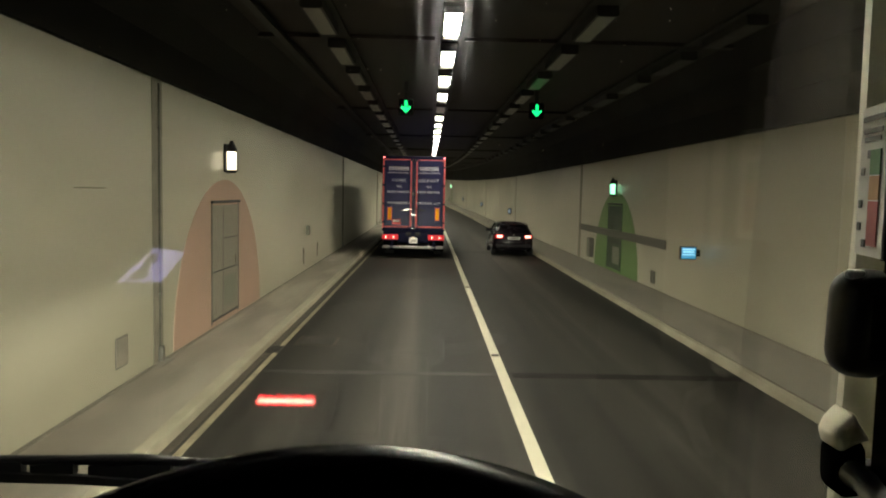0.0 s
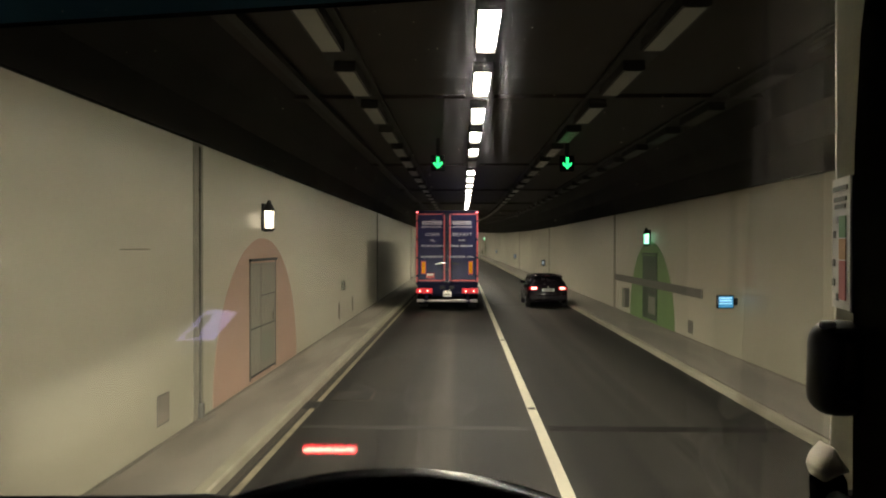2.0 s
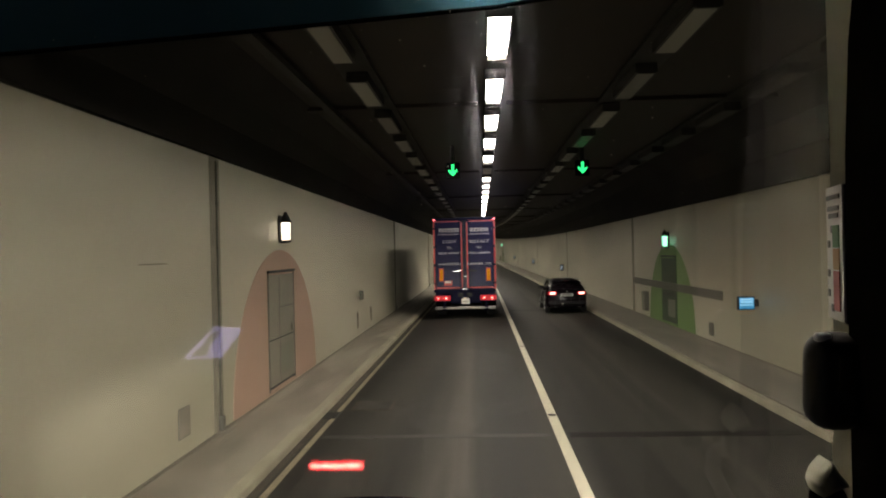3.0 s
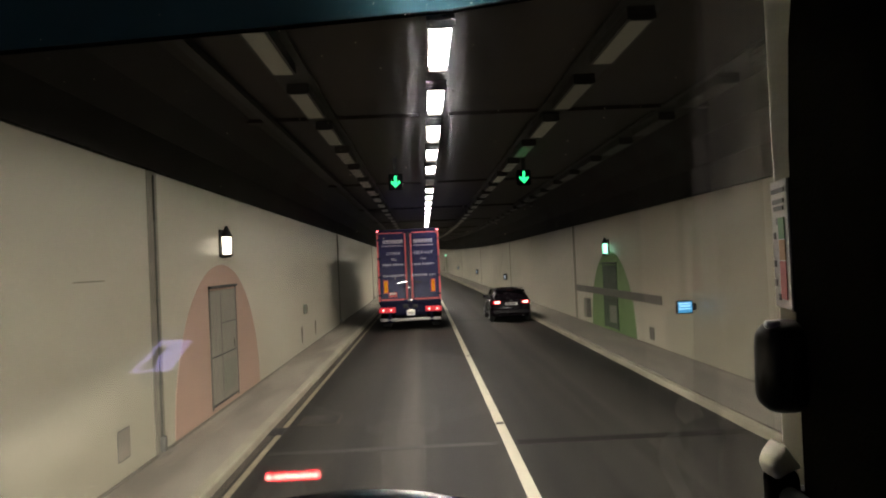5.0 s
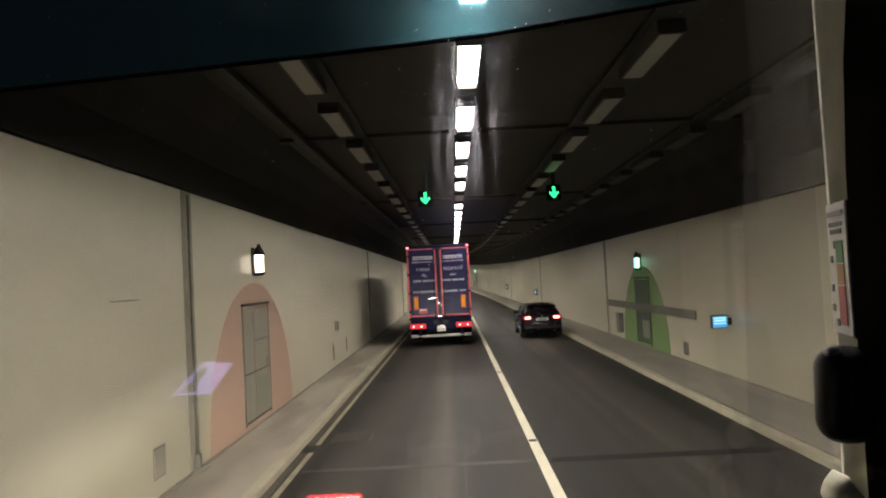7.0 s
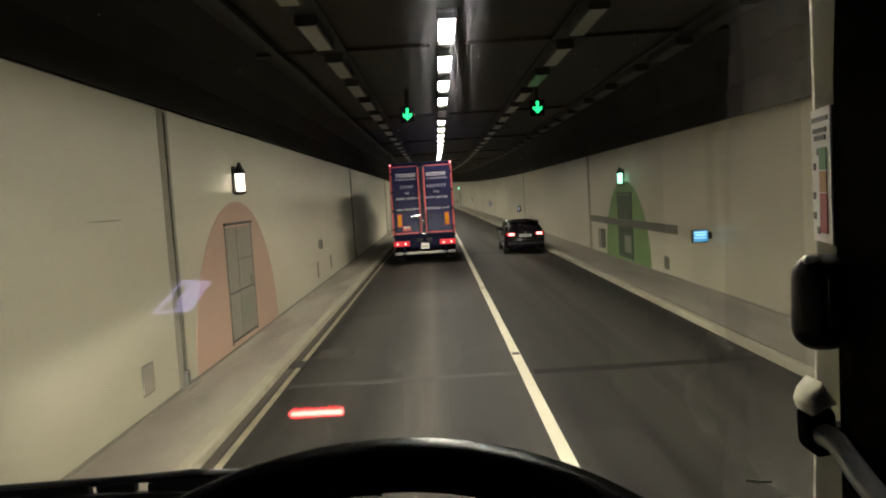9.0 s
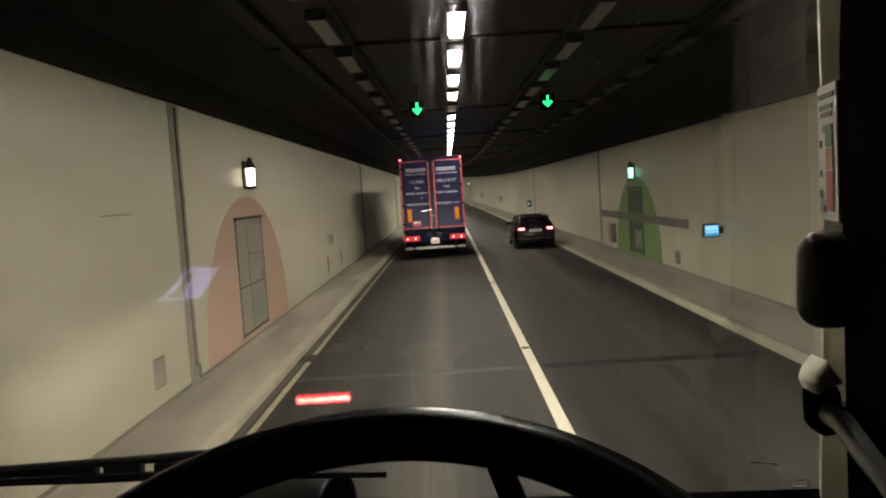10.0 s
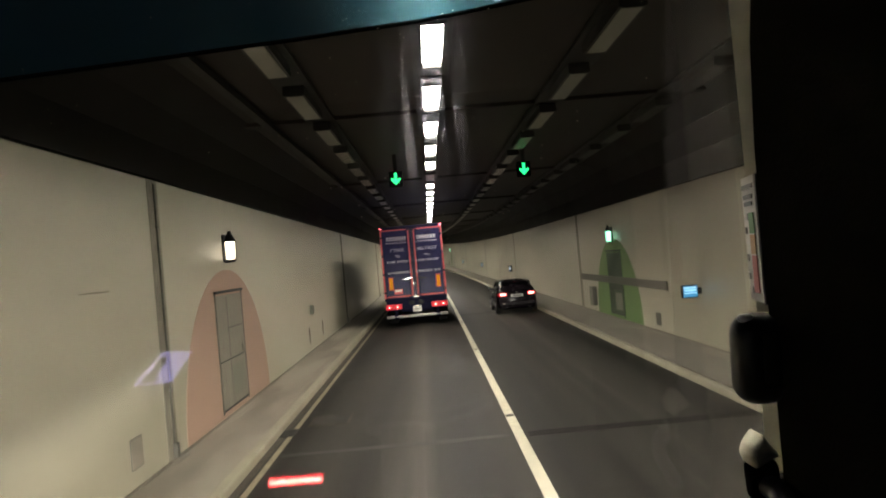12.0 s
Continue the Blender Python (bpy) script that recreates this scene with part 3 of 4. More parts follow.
wall_plate("access_cover", "left", 9.7, 0.56, 0.36, 0.36, M_FOOT, "small cream access cover low on the wall")
call_box = thing("wall_box", "small grey-green box fixed to the tunnel wall", "box", "wall boxes", at=wall_frame("left", 24.2) @ pose(0, 0, 1.40))
part("case", box(-0.10, 0.10, -0.11, 0.0, -0.15, 0.15, 0.012), M_BOX, call_box)
part("front_panel", box(-0.08, 0.08, -0.117, -0.108, -0.12, 0.12, 0.004), M_BAND, call_box)
copy_thing(call_box, wall_frame("left", 74.6) @ pose(0, 0, 1.40))
wall_plate("access_cover", "right", 50.0, 0.45, 0.42, 0.32, M_BAND, "small grey access cover low on the wall")
wall_plate("access_cover", "right", 21.0, 0.45, 0.42, 0.32, M_BAND, "small grey access cover low on the wall")
slot = thing("wall_slot", "thin dark slot cover on the tunnel wall", "wall plate", at=wall_frame("left", 8.87) @ pose(0, 0, 2.65))
part("cover", box(-0.42, 0.42, -0.006, 0.0, -0.009, 0.009, 0.002), M_SEAL, slot)


def downpipe(y):
    ob = thing("downpipe", "thin grey pipe beside a joint in the tunnel wall", "pipe", "wall pipes", at=wall_frame("left", y))
    part("pipe", rod((0, -0.022, 0.36), (0, -0.022, 4.15), 0.016, 10), M_BAND, ob, smooth=True)
    part("shoe", box(-0.06, 0.06, -0.08, -0.005, 0.125, 0.36, 0.02), M_BAND, ob)
    for z in (1.1, 2.3, 3.5):
        part("clip", box(-0.04, 0.04, -0.045, -0.005, z, z + 0.04, 0.006), M_BAND, ob)
    part("silt_heap", plate([(-0.34, 0.118), (-0.2, 0.135), (0.0, 0.148), (0.16, 0.135), (0.3, 0.118)], -0.15, -0.01), M_FOOT_DARK, ob, "small heap of dark silt")
    return ob


for y in (11.03, 34.33, 57.63):
    downpipe(y)
wall_plate("access_cover", "left", 23.7, 0.62, 0.22, 0.46, M_FOOT, "small cream access cover low on the wall")
wall_plate("access_cover", "left", 26.6, 0.62, 0.22, 0.46, M_FOOT, "small cream access cover low on the wall")


# ---- road details ----
def road_stud(y):
    ob = thing("road_stud", "small dark cast road stud on the lane line", "road stud", "road studs", at=along(1.130, y, 0.0))
    part("body", box(-0.06, 0.06, -0.06, 0.06, 0.002, 0.022, 0.008), M_TRAY, ob)
    part("reflector", box(-0.045, 0.045, -0.066, -0.058, 0.008, 0.018), M_FOOT, ob)
    return ob


first_stud = road_stud(12.4)
for k in range(1, 12):
    copy_thing(first_stud, along(1.130, 12.4 + 9.0 * k, 0.0))
drain = thing("road_drain", "dark iron gully grate in the gutter", "drain", "gully grates", at=along(-2.56, 12.6, 0.0))
part("frame", box(-0.13, 0.13, -0.26, 0.26, 0.003, 0.012), M_TRAY, drain)
for k in range(6):
    part("bar", box(-0.11, 0.11, -0.22 + k * 0.08, -0.18 + k * 0.08, 0.010, 0.018), M_TRAY, drain)
copy_thing(drain, along(-2.56, 37.6, 0.0))


for y in (11.1, 34.4):
    joint = thing("expansion_joint", "dark filled joint crossing the asphalt road", "road joint", "road joints", at=along(0, y, 0.0))
    part("joint_filler", box(1.27, 4.70, -0.14, 0.14, -0.01, 0.004), M_TAR, joint, "tar-dark filler")
    part("worn_filler", box(-2.40, 1.00, -0.10, 0.10, -0.01, 0.004), M_FADED, joint, "worn pale filler")


cover = thing("access_cover", "dark square iron cover set in the road", "cover", at=along(-1.95, 13.4, 0.0))
part("frame", box(-0.36, 0.36, -0.42, 0.42, 0.001, 0.006), M_GUTTER, cover)
part("plate", box(-0.31, 0.31, -0.37, 0.37, 0.004, 0.010, 0.002), M_ROAD, cover)


# ---- truck ahead ----
def wheel_set(parent, x, y, z, r, w, twin=False):
    wh = part("wheel", rod((x - w / 2, y, z), (x + w / 2, y, z), r * 0.56, 20), M_STEEL, parent)
    prof = [(0.56, -0.5), (0.9, -0.5), (1.0, -0.38), (1.0, 0.38), (0.9, 0.5), (0.56, 0.5)]
    bm = bmesh.new()
    rings = []
    n = 28
    for i in range(n):
        a = 2 * math.pi * i / n
        rings.append([bm.verts.new((x + k * w, y + r * q * math.cos(a), z + r * q * math.sin(a))) for q, k in prof])
    for i in range(n):
        a, b = rings[i], rings[(i + 1) % n]
        for j in range(len(prof)):
            bm.faces.new((a[j], a[(j + 1) % 6], b[(j + 1) % 6], b[j]))
    part("tyre", bm, M_RUBBER, wh, smooth=False)
    hub = rod((x - w / 2 - 0.03, y, z), (x + w / 2 + 0.03, y, z), r * 0.22, 12)
    part("hub", hub, M_NAVY_DARK, wh)
    return wh


def bars(parent, name, x0, x1, z, h, words, y=-0.022, material=None):
    """A line of unreadable writing as plain word bars."""
    total = sum(words)
    gap = (x1 - x0) * 0.05
    u = (x1 - x0 - gap * (len(words) - 1)) / total
    x = x0
    for wd in words:
        for k in range(wd):
            a, b, c = x + k * u, x + (k + 0.72) * u, 0.24 * u
            mark = box(a, a + c, y, y + 0.006, z, z + h * 0.76)
            box(b - c, b, y, y + 0.006, z, z + h * 0.76, bm=mark)
            box(a, b, y, y + 0.006, z + h * 0.77, z + h, bm=mark)
            part(name, mark, material or M_WORD, parent)
        x += wd * u + gap


def letters(body, x0, x1, z, h, parent, material, y=-0.020):
    """A painted word from x0 to x1, h tall, standing on z."""
    curve = bpy.data.curves.new("lettering", "FONT")
    curve.body, curve.extrude, curve.resolution_u = body, 0.004, 2
    tmp = new("lettering", curve)
    data = bpy.data.meshes.new_from_object(tmp.evaluated_get(bpy.context.evaluated_depsgraph_get()))
    bpy.data.objects.remove(tmp)
    bpy.data.curves.remove(curve)
    co = np.empty(len(data.vertices) * 3)
    data.vertices.foreach_get("co", co)
    co = co.reshape(-1, 3)
    lo, hi = co.min(0), co.max(0)
    flat = (co - lo) / np.maximum(hi - lo, 1e-6)
    data.vertices.foreach_set("co", np.column_stack((x0 + flat[:, 0] * (x1 - x0), y + 0.006 - flat[:, 2] * 0.006, z + flat[:, 1] * h)).ravel())
    data.materials.clear()
    data.materials.append(material)
    ob = new("lettering", data)
    ob.parent = parent
    return ob


truck = thing("articulated_truck", "dark blue articulated box truck with red-taped rear doors", "truck", at=pose(-0.64, 30.8, 0.0))
HW = 1.275
part("box_body", box(-HW, HW, 0.06, 13.5, 1.15, 4.10, 0.03), M_NAVY, truck, "dark navy box body")
fr = box(-HW, -HW + 0.10, -0.02, 0.07, 1.12, 4.10, 0.01)
box(HW - 0.10, HW, -0.02, 0.07, 1.12, 4.10, 0.01, bm=fr)
box(-HW, HW, -0.02, 0.07, 3.96, 4.14, 0.01, bm=fr)
box(-HW, HW, -0.02, 0.07, 1.08, 1.20, 0.01, bm=fr)
part("rear_frame", fr, M_NAVY_DARK, truck, "dark rear door frame")
for s in (-1, 1):
    a, b = sorted((s * 0.015, s * 1.17))
    door = part("rear_door", box(a, b, -0.012, 0.05, 1.21, 3.95, 0.012), M_NAVY, truck, "navy rear door edged with red tape")
    part("red_tape", box(min(s * 0.085, s * 0.145), max(s * 0.085, s * 0.145), -0.018, -0.010, 1.26, 3.94), M_RED_TAPE, door)
    part("red_tape", box(min(s * 0.16, s * 1.16), max(s * 0.16, s * 1.16), -0.018, -0.010, 1.235, 1.295), M_RED_TAPE, door)
    part("red_tape", box(min(s * 0.16, s * 1.24), max(s * 0.16, s * 1.24), -0.026, -0.018, 3.965, 4.005), M_RED_TAPE, truck)
    part("red_tape", box(s * 1.238 - 0.034, s * 1.238 + 0.034, -0.026, -0.018, 1.20, 3.955), M_RED_TAPE, truck)
    for k in (0.05, 0.20):
        # bright metal only low down and on left handles, placed as headlight glints
        bar = part("locking_bar", rod((s * k, -0.05, 1.12), (s * k, -0.05, 4.02), 0.017, 10), M_GEAR if k < 0.1 else M_NAVY_DARK, door)
        for z in (1.22, 1.75, 2.6, 3.5, 3.93):
            part("bracket", box(s * k - 0.045, s * k + 0.045, -0.055, -0.014, z - 0.03, z + 0.03, 0.006), (M_IRON if z > 2.2 else M_GEAR) if k < 0.1 else M_NAVY_DARK, bar)
        part("handle", box(min(s * k, s * (k + 0.30)), max(s * k, s * (k + 0.30)), -0.075, -0.055, 1.98 - k * 0.3, 2.03 - k * 0.3, 0.006), M_GEAR if s < 0 else M_IRON, bar)
    for z in (1.45, 2.2, 2.95, 3.7):
        part("hinge", box(s * 1.20 - 0.07, s * 1.20 + 0.07, -0.035, -0.014, z - 0.04, z + 0.04, 0.006), M_NAVY_DARK, door)
    edge = s * 1.06
    board = part("marker_board", box(min(edge, edge - s * 0.19), max(edge, edge - s * 0.19), -0.030, -0.012, 1.53, 2.06, 0.004), M_RED_TAPE, door, "amber marker board with a red border")
    part("amber_field", box(min(edge - s * 0.03, edge - s * 0.16), max(edge - s * 0.03, edge - s * 0.16), -0.035, -0.028, 1.57, 2.02), M_YELLOW, board)
    if s > 0:
        door.matrix_local = pose(1.17, 0, 0) @ pose(0, 0, 0, 0, 0, 1.8) @ pose(-1.17, 0, 0)
    c = s * 0.60
    bars(door, "lettering", c - 0.42, c + 0.42, 3.55, 0.15, [7], material=M_WORD_BOLD)
    bars(door, "lettering", c - 0.46, c + 0.46, 3.43, 0.055, [13])
    word = 0.29 if s < 0 else 0.42
    letters("CORK" if s < 0 else "BELFAST", c - word, c + word, 3.09, 0.13, door, M_WORD)
    letters("TEL" if s < 0 else "FAX", c - 0.115, c + 0.115, 2.86, 0.095, door, M_WORD)
    bars(door, "lettering", c - 0.46, c + 0.46, 2.64, 0.085, [5, 7])
    letters("www." if s < 0 else ".com", c - 0.47 if s < 0 else c + 0.19, c - 0.17 if s < 0 else c + 0.48, 2.19, 0.085, door, M_WORD)
    bars(door, "lettering", c - 0.15 if s < 0 else c - 0.48, c + 0.47 if s < 0 else c + 0.16, 2.19, 0.09, [6])
sticker = part("sticker", box(-0.86, -0.52, -0.020, -0.010, 1.36, 1.56), M_RED_TAPE, truck, "small red and white sticker")
part("panel", box(-0.83, -0.56, -0.024, -0.018, 1.46, 1.54), M_WHITE, sticker)
for s in (-1, 1):
    mk = part("marker_light", box(s * 1.225 - 0.05, s * 1.225 + 0.05, -0.06, 0.0, 4.03, 4.10, 0.012), M_BLACK, truck, "small red marker light")
    part("lens", box(s * 1.225 - 0.035, s * 1.225 + 0.035, -0.075, -0.055, 4.04, 4.09, 0.008), M_MARKER, mk)
    unit = part("tail_light", box(s * 0.94 - 0.33, s * 0.94 + 0.33, -0.06, 0.05, 0.74, 0.95, 0.02), M_TAIL_DIM, truck, "red rear lamp unit with two lit lamps")
    for k in (-0.17, 0.15):
        lens = part("lamp", rod((s * 0.94 + k, -0.062, 0.84), (s * 0.94 + k, -0.082, 0.84), 0.072, 16), M_TAIL, unit, "glowing red round lamp")
        part("bulb", rod((s * 0.94 + k, -0.080, 0.84), (s * 0.94 + k, -0.090, 0.84), 0.032, 12), M_TAIL_CORE, lens)
    part("bumper_bracket", box(s * 0.85 - 0.05, s * 0.85 + 0.05, 0.02, 0.12, 0.38, 1.10, 0.01), M_NAVY_DARK, truck)
    part("bumper_clamp", box(s * 0.85 - 0.09, s * 0.85 + 0.09, -0.09, 0.06, 0.36, 0.52, 0.02), M_NAVY_DARK, truck)
    part("mud_flap", box(s * 0.98 - 0.30, s * 0.98 + 0.30, 1.2, 1.22, 0.22, 0.95), M_DASH, truck)
part("rear_beam", box(-1.22, 1.22, 0.0, 0.12, 0.70, 1.10, 0.015), M_NAVY_DARK, truck, "dark blue rear cross beam")
part("stop_block", box(-0.30, -0.08, -0.05, 0.01, 0.90, 1.06, 0.02), M_BLACK, truck)
part("stop_block", box(0.08, 0.30, -0.05, 0.01, 0.90, 1.06, 0.02), M_BLACK, truck)
part("number_plate", box(-0.16, 0.18, -0.035, -0.018, 0.60, 0.82, 0.006), M_WHITE, truck, "plain white number plate")
part("plate_mark", box(-0.11, 0.13, -0.040, -0.034, 0.68, 0.72), M_FOOT, truck)
plate_lamp = part("plate_lamp", box(-0.12, 0.14, -0.16, -0.02, 0.845, 0.875, 0.008), M_BLACK, truck)
part("bulb", box(-0.09, 0.11, -0.14, -0.06, 0.838, 0.846), M_WARM, plate_lamp, "lit plate lamp")
part("bumper", tube([(-1.24, -0.02, 0.44), (-0.6, -0.04, 0.44), (0.6, -0.04, 0.44), (1.24, -0.02, 0.44)], 0.062, 12), M_GALV, truck, "dull silver round bumper bar", smooth=True)
for s in (-1, 1):
    part("chassis_rail", box(s * 0.45 - 0.05, s * 0.45 + 0.05, 0.1, 15.0, 0.80, 1.14), M_NAVY_DARK, truck)
    part("side_guard", box(s * 1.22 - 0.02, s * 1.22 + 0.02, 5.0, 10.5, 0.55, 0.95, 0.01), M_NAVY_DARK, truck)
    for yy in (2.0, 3.3, 4.6):
        wheel_set(truck, s * 1.06, yy, 0.52, 0.52, 0.38)
    wheel_set(truck, s * 1.0, 12.2, 0.52, 0.52, 0.5)
    wheel_set(truck, s * 1.06, 15.9, 0.52, 0.52, 0.32)
for yy in (2.0, 3.3, 4.6, 12.2, 15.9):
    part("axle", rod((-1.0, yy, 0.52), (1.0, yy, 0.52), 0.07, 10), M_NAVY_DARK, truck)
cabm = box(-1.22, 1.22, 14.2, 16.5, 0.62, 3.75, 0.12, 3)
part("tractor_cab", cabm, M_NAVY, truck, "navy tractor cab in front of the box")
part("cab_windscreen", box(-1.05, 1.05, 16.48, 16.53, 2.1, 3.1, 0.01), M_CAR_GLASS, truck)
part("fifth_wheel", box(-0.6, 0.6, 11.6, 12.8, 1.05, 1.16), M_TRAY, truck)


# ---- car in the other lane ----
def loft(sections, cap=True):
    """Sections: (y, ring of (x, z)); all rings have one length."""
    bm = bmesh.new()
    rings = [[bm.verts.new((x, y, z)) for x, z in ring] for y, ring in sections]
    k = len(rings[0])
    for a, b in zip(rings, rings[1:]):
        for j in range(k):
            bm.faces.new((a[j], a[(j + 1) % k], b[(j + 1) % k], b[j]))
    if cap:
        bm.faces.new(rings[0][::-1]), bm.faces.new(rings[-1])
    return bm


def half_ring(pts):
    return pts + [(-x, z) for x, z in reversed(pts)]


def car(at):
    ob = thing("car", "shiny black hatchback car with its red tail lights on", "car", at=at)
    stations = ((0.0, 0.74, 0.34, 0.62, 0.88), (0.06, 0.82, 0.26, 0.66, 0.97), (0.3, 0.88, 0.20, 0.70, 1.02), (0.9, 0.90, 0.18, 0.72, 0.98), (2.0, 0.90, 0.18, 0.70, 0.94), (3.0, 0.90, 0.18, 0.68, 0.92), (3.7, 0.88, 0.20, 0.64, 0.84), (4.15, 0.82, 0.24, 0.58, 0.74), (4.3, 0.70, 0.34, 0.52, 0.62))
    part("body", loft([(y, half_ring([(w * 0.80, z0), (w * 0.97, z0 + 0.10), (w, (z0 + zs) / 2), (w * 0.985, zs), (w * 0.93, zb - 0.06), (w * 0.80, zb), (0.2, zb + 0.015)])) for y, w, z0, zs, zb in stations]), M_CAR, ob, "glossy black body", smooth=True)
    cabin = ((0.22, 0.66, 1.00, 1.04), (0.42, 0.64, 1.00, 1.26), (0.75, 0.60, 0.98, 1.40), (1.4, 0.60, 0.96, 1.46), (2.1, 0.60, 0.94, 1.44), (2.6, 0.62, 0.93, 1.28), (3.2, 0.66, 0.91, 0.97))
    part("cabin", loft([(y, half_ring([(0.80, zb - 0.04), (0.78, zb + (zt - zb) * 0.35), (w + 0.02, zb + (zt - zb) * 0.85), (w * 0.7, zt), (0.1, zt + 0.01)])) for y, w, zb, zt in cabin]), M_CAR, ob, "black roof and pillars", smooth=True)
    rw = bmesh.new()
    q = [rw.verts.new(c) for c in ((-0.66, 0.24, 1.06), (0.66, 0.24, 1.06), (0.56, 0.60, 1.36), (-0.56, 0.60, 1.36))]
    f = rw.faces.new(q)
    bmesh.ops.solidify(rw, geom=[f], thickness=0.012)
    part("rear_window", rw, M_CAR_GLASS, ob, "dark glossy rear window")
    for s in (-1, 1):
        for y0, y1 in ((0.85, 1.65), (1.72, 2.5)):
            part("side_window", loft([(y0, [(s * 0.775, 1.06), (s * 0.79, 1.06), (s * 0.68, 1.36), (s * 0.665, 1.36)]), (y1, [(s * 0.775, 1.04), (s * 0.79, 1.04), (s * 0.68, 1.36), (s * 0.665, 1.36)])]), M_CAR_GLASS, ob)
        trim = [(s * 0.700, 0.62, 1.30), (s * 0.665, 0.95, 1.395), (s * 0.655, 1.45, 1.42), (s * 0.67, 2.0, 1.40), (s * 0.715, 2.35, 1.28), (s * 0.79, 2.85, 1.05)]
        part("window_trim", tube(trim, 0.013, 8), M_CHROME, ob, "bright window trim", smooth=True)
        part("sill_trim", tube([(s * 0.80, 0.55, 1.045), (s * 0.805, 1.6, 1.03), (s * 0.80, 2.8, 1.0)], 0.009, 8), M_CHROME, ob, "bright window trim", smooth=True)
        part("door_handle", box(min(s * 0.885, s * 0.905), max(s * 0.885, s * 0.905), 1.35, 1.52, 0.82, 0.85, 0.008), M_CAR, ob)
        part("door_handle", box(min(s * 0.885, s * 0.905), max(s * 0.885, s * 0.905), 2.25, 2.42, 0.80, 0.83, 0.008), M_CAR, ob)
        lamp = part("tail_light", loft([(-0.03, [(s * 0.44, 0.80), (s * 0.74, 0.78), (s * 0.78, 0.88), (s * 0.72, 0.95), (s * 0.46, 0.91)]), (0.12, [(s * 0.44, 0.80), (s * 0.86, 0.78), (s * 0.87, 0.88), (s * 0.82, 0.95), (s * 0.46, 0.91)])]), M_TAIL_LENS, ob, "lit red tail light")
        part("bulb", box(min(s * 0.46, s * 0.77), max(s * 0.46, s * 0.77), -0.045, -0.025, 0.81, 0.93, 0.012), M_TAIL, lamp, "glowing red lamp")
        part("filament", box(min(s * 0.50, s * 0.72), max(s * 0.50, s * 0.72), -0.052, -0.043, 0.83, 0.91, 0.006), M_TAIL_CORE, lamp)
        part("wing_mirror", box(min(s * 0.78, s * 1.0), max(s * 0.78, s * 1.0), 2.55, 2.68, 0.96, 1.10, 0.03), M_CAR, ob)
        for yy in (0.75, 3.35):
            wheel_set(ob, s * 0.80, yy, 0.31, 0.31, 0.20)
            for a in range(5):
                ca, sa = math.cos(2 * math.pi * a / 5), math.sin(2 * math.pi * a / 5)
                part("rim_spoke", tube([(s * 0.905, yy + 0.04 * ca, 0.31 + 0.04 * sa), (s * 0.91, yy + 0.17 * ca, 0.31 + 0.17 * sa)], 0.022, 6), M_STEEL, ob)
        part("exhaust", rod((s * 0.5, -0.02, 0.28), (s * 0.5, 0.2, 0.28), 0.035, 12), M_BLACK, ob)
    part("rear_bumper", box(-0.80, 0.80, -0.07, 0.06, 0.36, 0.58, 0.05, 3), M_CAR, ob)
    part("number_plate", box(-0.26, 0.26, -0.035, -0.01, 0.74, 0.85, 0.004), M_WHITE, ob, "plain pale number plate")
    part("plate_mark", box(-0.20, 0.20, -0.039, -0.034, 0.77, 0.82), M_BAND, ob)
    part("boot_badge", rod((0, -0.005, 0.93), (0, 0.02, 0.93), 0.038, 16), M_CHROME, ob, "small round badge")
    part("roof_spoiler", loft([(0.36, half_ring([(0.56, 1.355), (0.58, 1.375), (0.3, 1.405)])), (0.62, half_ring([(0.58, 1.37), (0.60, 1.39), (0.3, 1.43)]))]), M_CAR, ob, smooth=True)
    part("high_brake_lamp", box(-0.12, 0.12, 0.345, 0.365, 1.375, 1.39), M_TAIL_LENS, ob)
    part("roof_aerial", box(-0.03, 0.03, 0.85, 1.0, 1.42, 1.48, 0.01), M_CAR, ob)
    return ob


car(pose(3.67, 32.4, 0.0))

# ---- driver's cab ----
cab = thing("driving_cab", "dark truck driving cab around the camera with a large windscreen", "vehicle cab")
CX0, CX1 = -1.85, 0.60
part("roof_panel", box(CX0, CX1, -0.9, 0.95, 3.32, 3.40, 0.02), M_DASH, cab)
part("rear_panel", box(CX0, CX1, -0.95, -0.88, 1.2, 3.32), M_DASH, cab)
part("floor_panel", box(CX0, CX1, -0.95, 1.35, 1.10, 1.20), M_BLACK, cab)
part("front_panel", box(CX0, CX1, 0.98, 1.35, 0.45, 2.12, 0.03), M_NAVY_DARK, cab)
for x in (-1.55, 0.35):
    # unseen hood added to dip the beam: cut flat offside, a little higher nearside
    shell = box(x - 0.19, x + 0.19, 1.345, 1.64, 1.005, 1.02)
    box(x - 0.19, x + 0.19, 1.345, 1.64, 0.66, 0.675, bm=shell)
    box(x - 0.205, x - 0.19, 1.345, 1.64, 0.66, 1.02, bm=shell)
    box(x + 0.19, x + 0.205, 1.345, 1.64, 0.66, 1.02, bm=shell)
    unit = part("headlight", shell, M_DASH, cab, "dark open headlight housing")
    part("hood", plate([(x - 0.188, 0.8745), (x, 0.8558), (x + 0.188, 0.8558), (x + 0.188, 1.003), (x - 0.188, 1.003)], 1.632, 1.638), M_DASH, unit, "unseen dark hood added to dip the beam")
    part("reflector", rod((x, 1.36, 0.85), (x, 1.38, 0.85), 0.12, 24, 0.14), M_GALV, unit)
dp = box(CX1, CX1 + 0.06, -0.95, 1.0, 1.1, 2.12)
box(CX1, CX1 + 0.06, -0.95, 1.0, 3.10, 3.36, bm=dp)
box(CX1, CX1 + 0.06, -0.95, -0.35, 2.12, 3.10, bm=dp)
